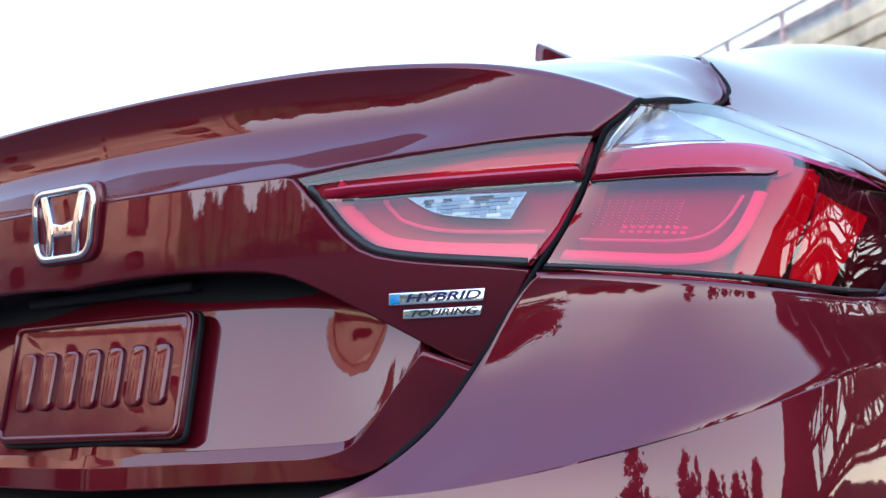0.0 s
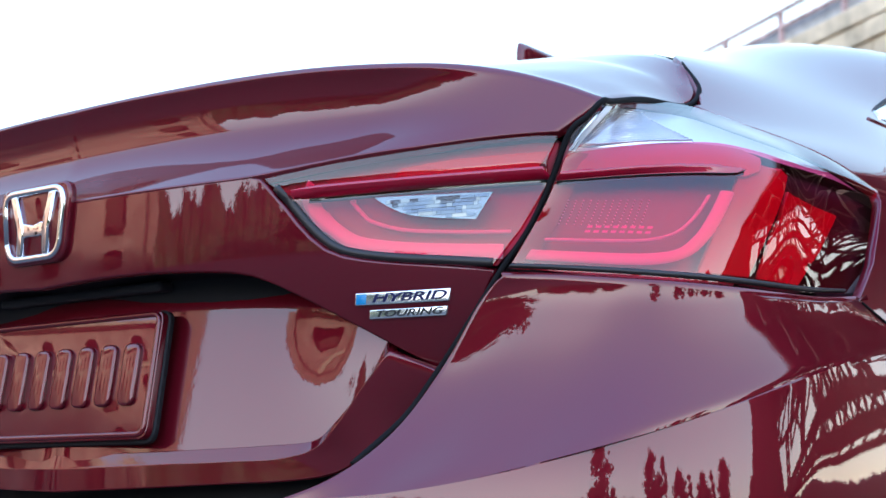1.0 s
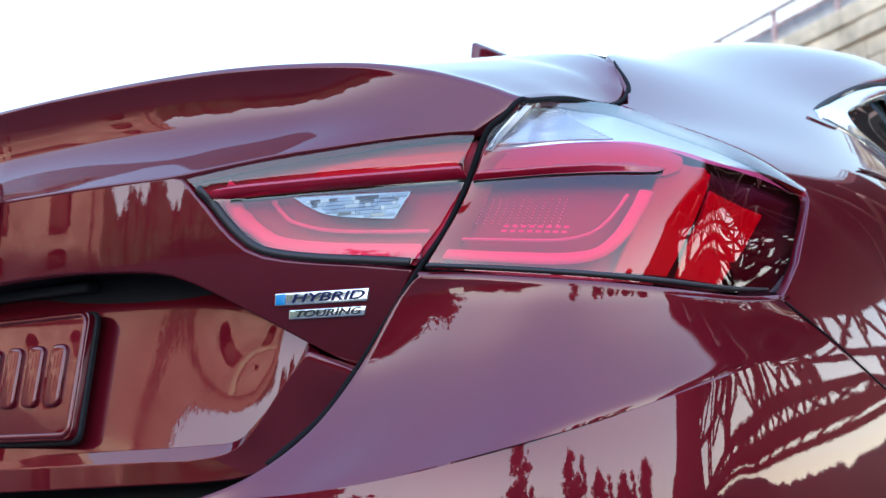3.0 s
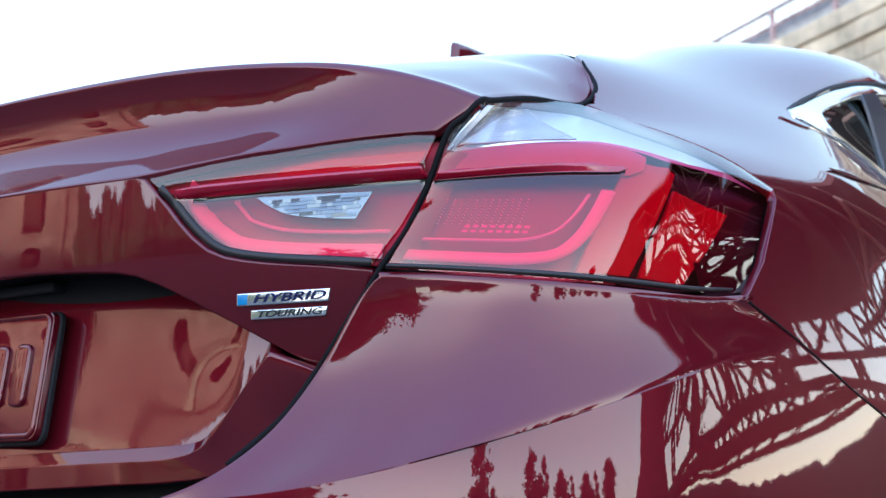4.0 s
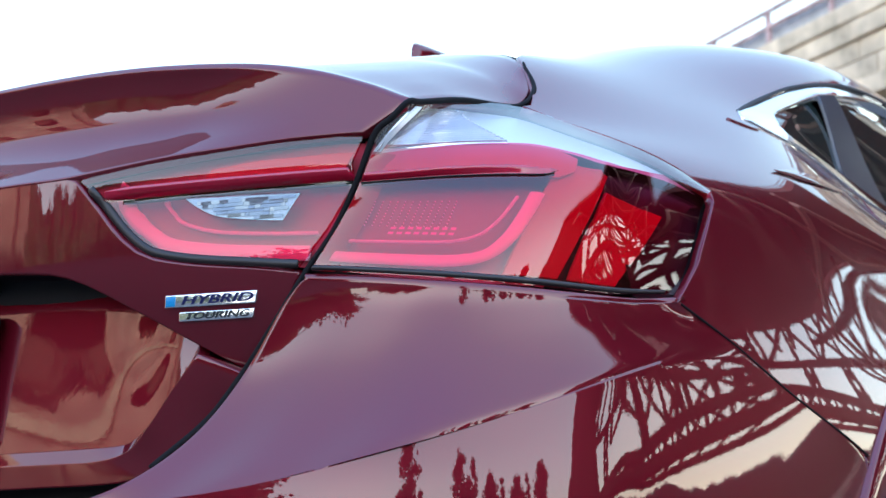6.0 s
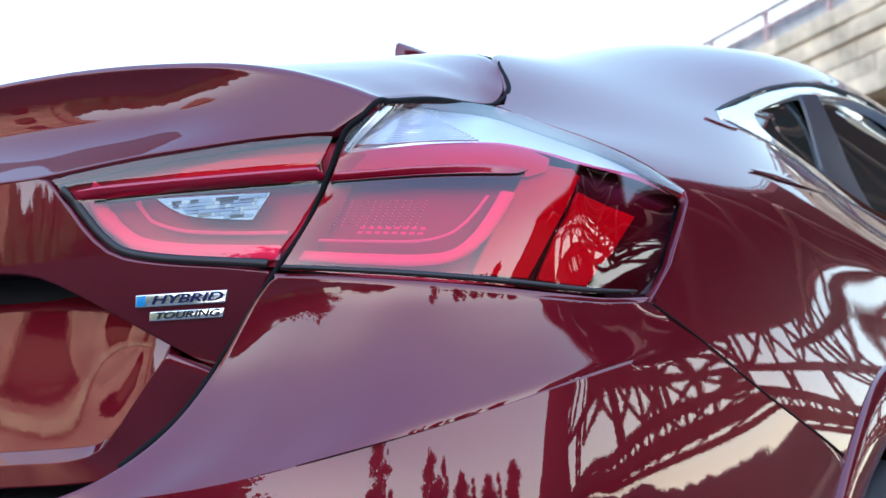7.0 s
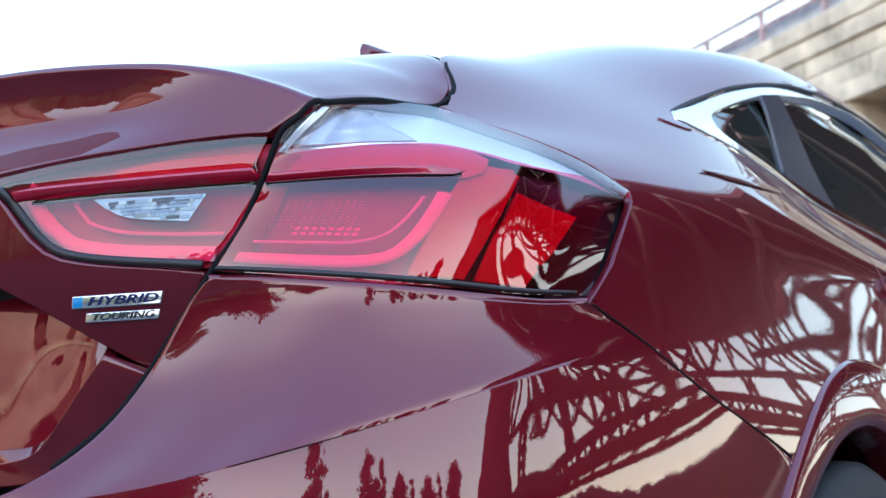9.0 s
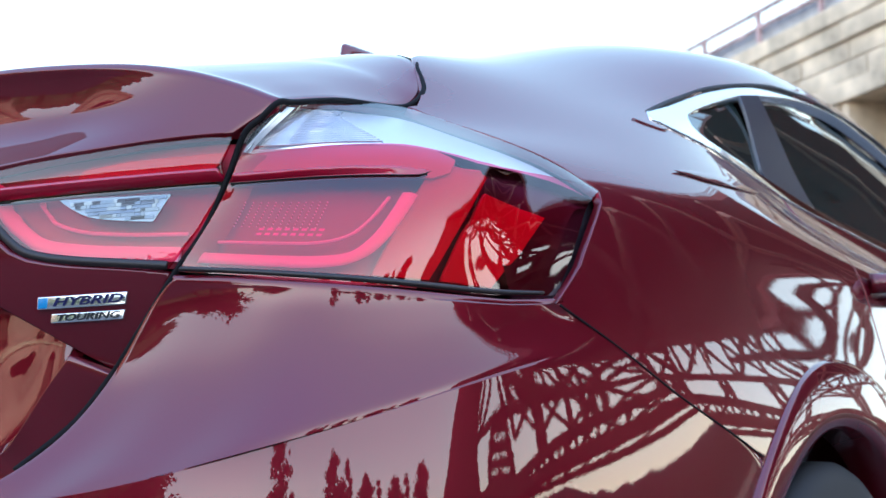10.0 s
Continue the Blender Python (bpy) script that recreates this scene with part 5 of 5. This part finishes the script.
em_m = pose(0, -.052, 0) @ Matrix.Diagonal((.91, 1, 1, 1))
bm = bmesh.new()
poly_plate(bm, rounded([(-.056, .903), (.056, .903), (.0685, .997), (-.0685, .997)], .022), .004, -.006, em_m, .0035)
emblem = part("emblem", bm, PAINT, car, "dark red emblem base with chrome frame")
bm = bmesh.new()
ring = rounded([(-.0475, .910), (.0475, .910), (.0575, .989), (-.0575, .989)], .020)
tube(bm, [(x * .91, -.0595, z) for x, z in ring + ring[:1]], .0042, 10, .8, up=(0, 1, 0))
part("chrome_frame", bm, CHROME, emblem, "polished chrome frame")
for s in (-1, 1):
    bm = bmesh.new()
    poly_plate(bm, [(s * .0300, .9135), (s * .0185, .9135), (s * .0170, .945), (s * .0300, .986), (s * .0440, .986), (s * .0305, .945)], -.006, -.0102, em_m, .0026)
    part("chrome_bar", bm, CHROME, emblem)
bm = bmesh.new()
poly_plate(bm, rounded([(-.0215, .9355), (.0215, .9355), (.0195, .9525), (0, .9485), (-.0195, .9525)], .004), -.006, -.0094, em_m, .0012)
part("chrome_bar", bm, CHROME, emblem)

# number plate: body-coloured, rolled rim, raised bars in place of its characters
pl_m = pose(0, -.0118, .7715, -10.7)
bm = bmesh.new()
poly_plate(bm, rounded([(-.1525, -.0735), (.1525, -.0735), (.1525, .0735), (-.1525, .0735)], .014), .010, -.001, pl_m, .0008)
plate = part("number_plate", bm, PAINT, car, "glossy red-brown number plate with raised plain bars")
bm = bmesh.new()
rim = rounded([(-.1475, -.0685), (.1475, -.0685), (.1475, .0685), (-.1475, .0685)], .011)
tube(bm, [pl_m @ Vector((x, -.0016, z)) for x, z in rim + rim[:1]], .0034, 8, .8, up=(0, 1, 0))
part("rim", bm, PAINT, plate)
for k in range(7):
    bm = bmesh.new()
    x = -.114 + .038 * k
    poly_plate(bm, rounded([(x - .0125, -.036), (x + .0125, -.036), (x + .0125, .036), (x - .0125, .036)], .010), 0, -.0062, pl_m, .0028)
    part("raised_bar", bm, PAINT, plate)
# black sheet edging the plate, in place of the shadow round it
bm = bmesh.new()
poly_plate(bm, rounded([(-.1555, -.0775), (.1555, -.0775), (.1555, .0755), (-.1555, .0755)], .016), .014, .0075, pl_m, .002)
part("plate_shadow", bm, BLACK, car, "black sheet behind the number plate in place of its shadow")

# plate lamp and handle under the ledge
bm = bmesh.new()
box(bm, -.14, .14, .006, .03, .866, .878, None, .004)
part("boot_handle", bm, RUBBER, car, "black boot handle under the garnish")

# roof antenna
bm = bmesh.new()
base = side(1.06, 0.0)[2]
rows = []
for f, (y0, y1, hw) in ((0, (1.02, 1.44, .032)), (.25, (1.046, 1.43, .026)), (.6, (1.050, 1.41, .021)), (.85, (1.053, 1.40, .018)), (.96, (1.058, 1.37, .013)), (1, (1.066, 1.32, .006))):
    z = base - .012 + (1.436 - base + .012) * f
    rows.append([(hw * math.sin(a) * (1 if abs(math.cos(a)) < .95 else .8), (y0 + y1) / 2 - (y1 - y0) / 2 * math.cos(a), z) for a in [2 * math.pi * k / 24 for k in range(25)]])
add_grid(bm, np.array(rows))
bmesh.ops.remove_doubles(bm, verts=bm.verts[:], dist=1e-5)
bmesh.ops.holes_fill(bm, edges=bm.edges[:])
bmesh.ops.recalc_face_normals(bm, faces=bm.faces[:])
part("roof_antenna", bm, PAINT, car, "dark red shark-fin antenna on the roof")

# rear door handle
for s in (1, -1):
    bm = bmesh.new()
    P = [(s * (.868 + o), y, .925 + .01 * (y - 1.35)) for y, o in ((1.325, .004), (1.345, .026), (1.40, .034), (1.48, .034), (1.53, .026), (1.55, .004))]
    tube(bm, curve_pts(P, 24), .013, 12, 1.3)
    part("door_handle", bm, PAINT, car, "dark red door handle")

# ---- front of the car ----
FRONT_Y = [2.6, 3.2, 3.75, 4.2, 4.5]
FRONT = np.array([np.stack([section(2.6)[0][4:, 0], section(2.6)[0][4:, 1]], 1),
                  [(.775, .995), (.835, .90), (.865, .79), (.87, .62), (.85, .33)],
                  [(.745, .95), (.81, .87), (.86, .77), (.875, .60), (.86, .33)],
                  [(.66, .87), (.73, .79), (.79, .69), (.81, .52), (.80, .27)],
                  [(.46, .77), (.51, .71), (.56, .61), (.58, .45), (.57, .25)]])
FRONT_M = bend(FRONT_Y, FRONT)


def front_side(y, v):
    x, z = cr(spline(FRONT_Y, FRONT, FRONT_M, y), min(max(v, 0), 4))
    return np.array([x, y, z])


def front_v(y, z):
    vs = np.linspace(0, 4, 81)
    return float(vs[np.abs(np.array([front_side(y, v)[1 + 1] for v in vs]) - z).argmin()])


F_ARCH = [(3.75 + .37 * math.cos(radians(a)), .32 + .37 * math.sin(radians(a))) for a in range(0, 181, 9)]
f_arch = [(y, front_v(y, z)) for y, z in F_ARCH]
for left in (False, True):
    s = -1 if left else 1
    trimmed("front_wing", front_side, [(3.16, 0), (4.5, 0), (4.5, 4), (4.13, 4)] + f_arch + [(3.37, 4), (3.16, 4)], (.06, .3), PAINT, car, flip=True, mirror=left, label="dark red front wing")
    trimmed("front_door", front_side, [(2.608, 0), (3.15, 0), (3.15, 4), (2.608, 4)], (.06, .3), PAINT, car, flip=True, mirror=left, label="dark red front door")
    roof_end = side(2.6, 3)
    bm = bmesh.new()
    tube(bm, curve_pts([(s * roof_end[0], 2.58, roof_end[2]), (s * .69, 2.9, 1.17), (s * .74, 3.22, 1.0)], 12), .03, 8)
    part("windscreen_pillar", bm, PAINT, car)
    G = np.array([[(s * (x + (roof_end[0] - x) * f), y - (y - 2.6) * f * .98, z + (roof_end[2] - z) * f) for y, x, z in ((2.6, .775, 1.01), (2.8, .772, 1.005), (3.0, .768, 1.0), (3.2, .745, .995))] for f in np.linspace(0, 1, 6)])
    bm = bmesh.new()
    add_grid(bm, G, flip=left)
    part("front_door_glass", bm, GLASS, car, "dark tinted front side window")
roof_mid, roof_edge = side(2.6, 0), side(2.6, 2)
sheet("windscreen", [mirror_rail([(0, 2.64, roof_mid[2] - .006), (.3, 2.63, roof_mid[2] - .014), (roof_edge[0] + .08, 2.6, roof_edge[2] - .025)]), mirror_rail([(0, 3.03, 1.21), (.35, 3.0, 1.20), (.69, 2.9, 1.165)]), mirror_rail([(0, 3.36, 1.03), (.4, 3.32, 1.025), (.73, 3.2, 1.0)])], 30, 14, GLASS, car, flip=False, label="dark windscreen", depth=.004)
sheet("bonnet", [mirror_rail([(0, y + o, z + .035), (x * .5, y + o * .8, z + .028), (x - .004, y, z + .001)]) for y, x, z, o in ((3.2, .775, .995, .16), (3.5, .763, .975, .12), (3.75, .745, .95, .1), (4.2, .66, .87, .1), (4.5, .46, .77, .08))], 30, 24, PAINT, car, flip=True, label="dark red bonnet")
sheet("front_bumper", [mirror_rail([(0, 4.58 + a, z), (.3, 4.555 + a, z), (.46 + b, 4.5, z)]) for z, a, b in ((.80, 0, 0), (.71, .04, .05), (.61, .05, .10), (.45, .04, .12), (.25, .0, .11))], 30, 16, PAINT, car, flip=True, label="dark red front bumper")
bm = bmesh.new()
box(bm, -.70, .70, .02, 4.45, .20, .30, None, .03)
part("underbody", bm, BLACK, car, "black underside of the car", smooth=False)
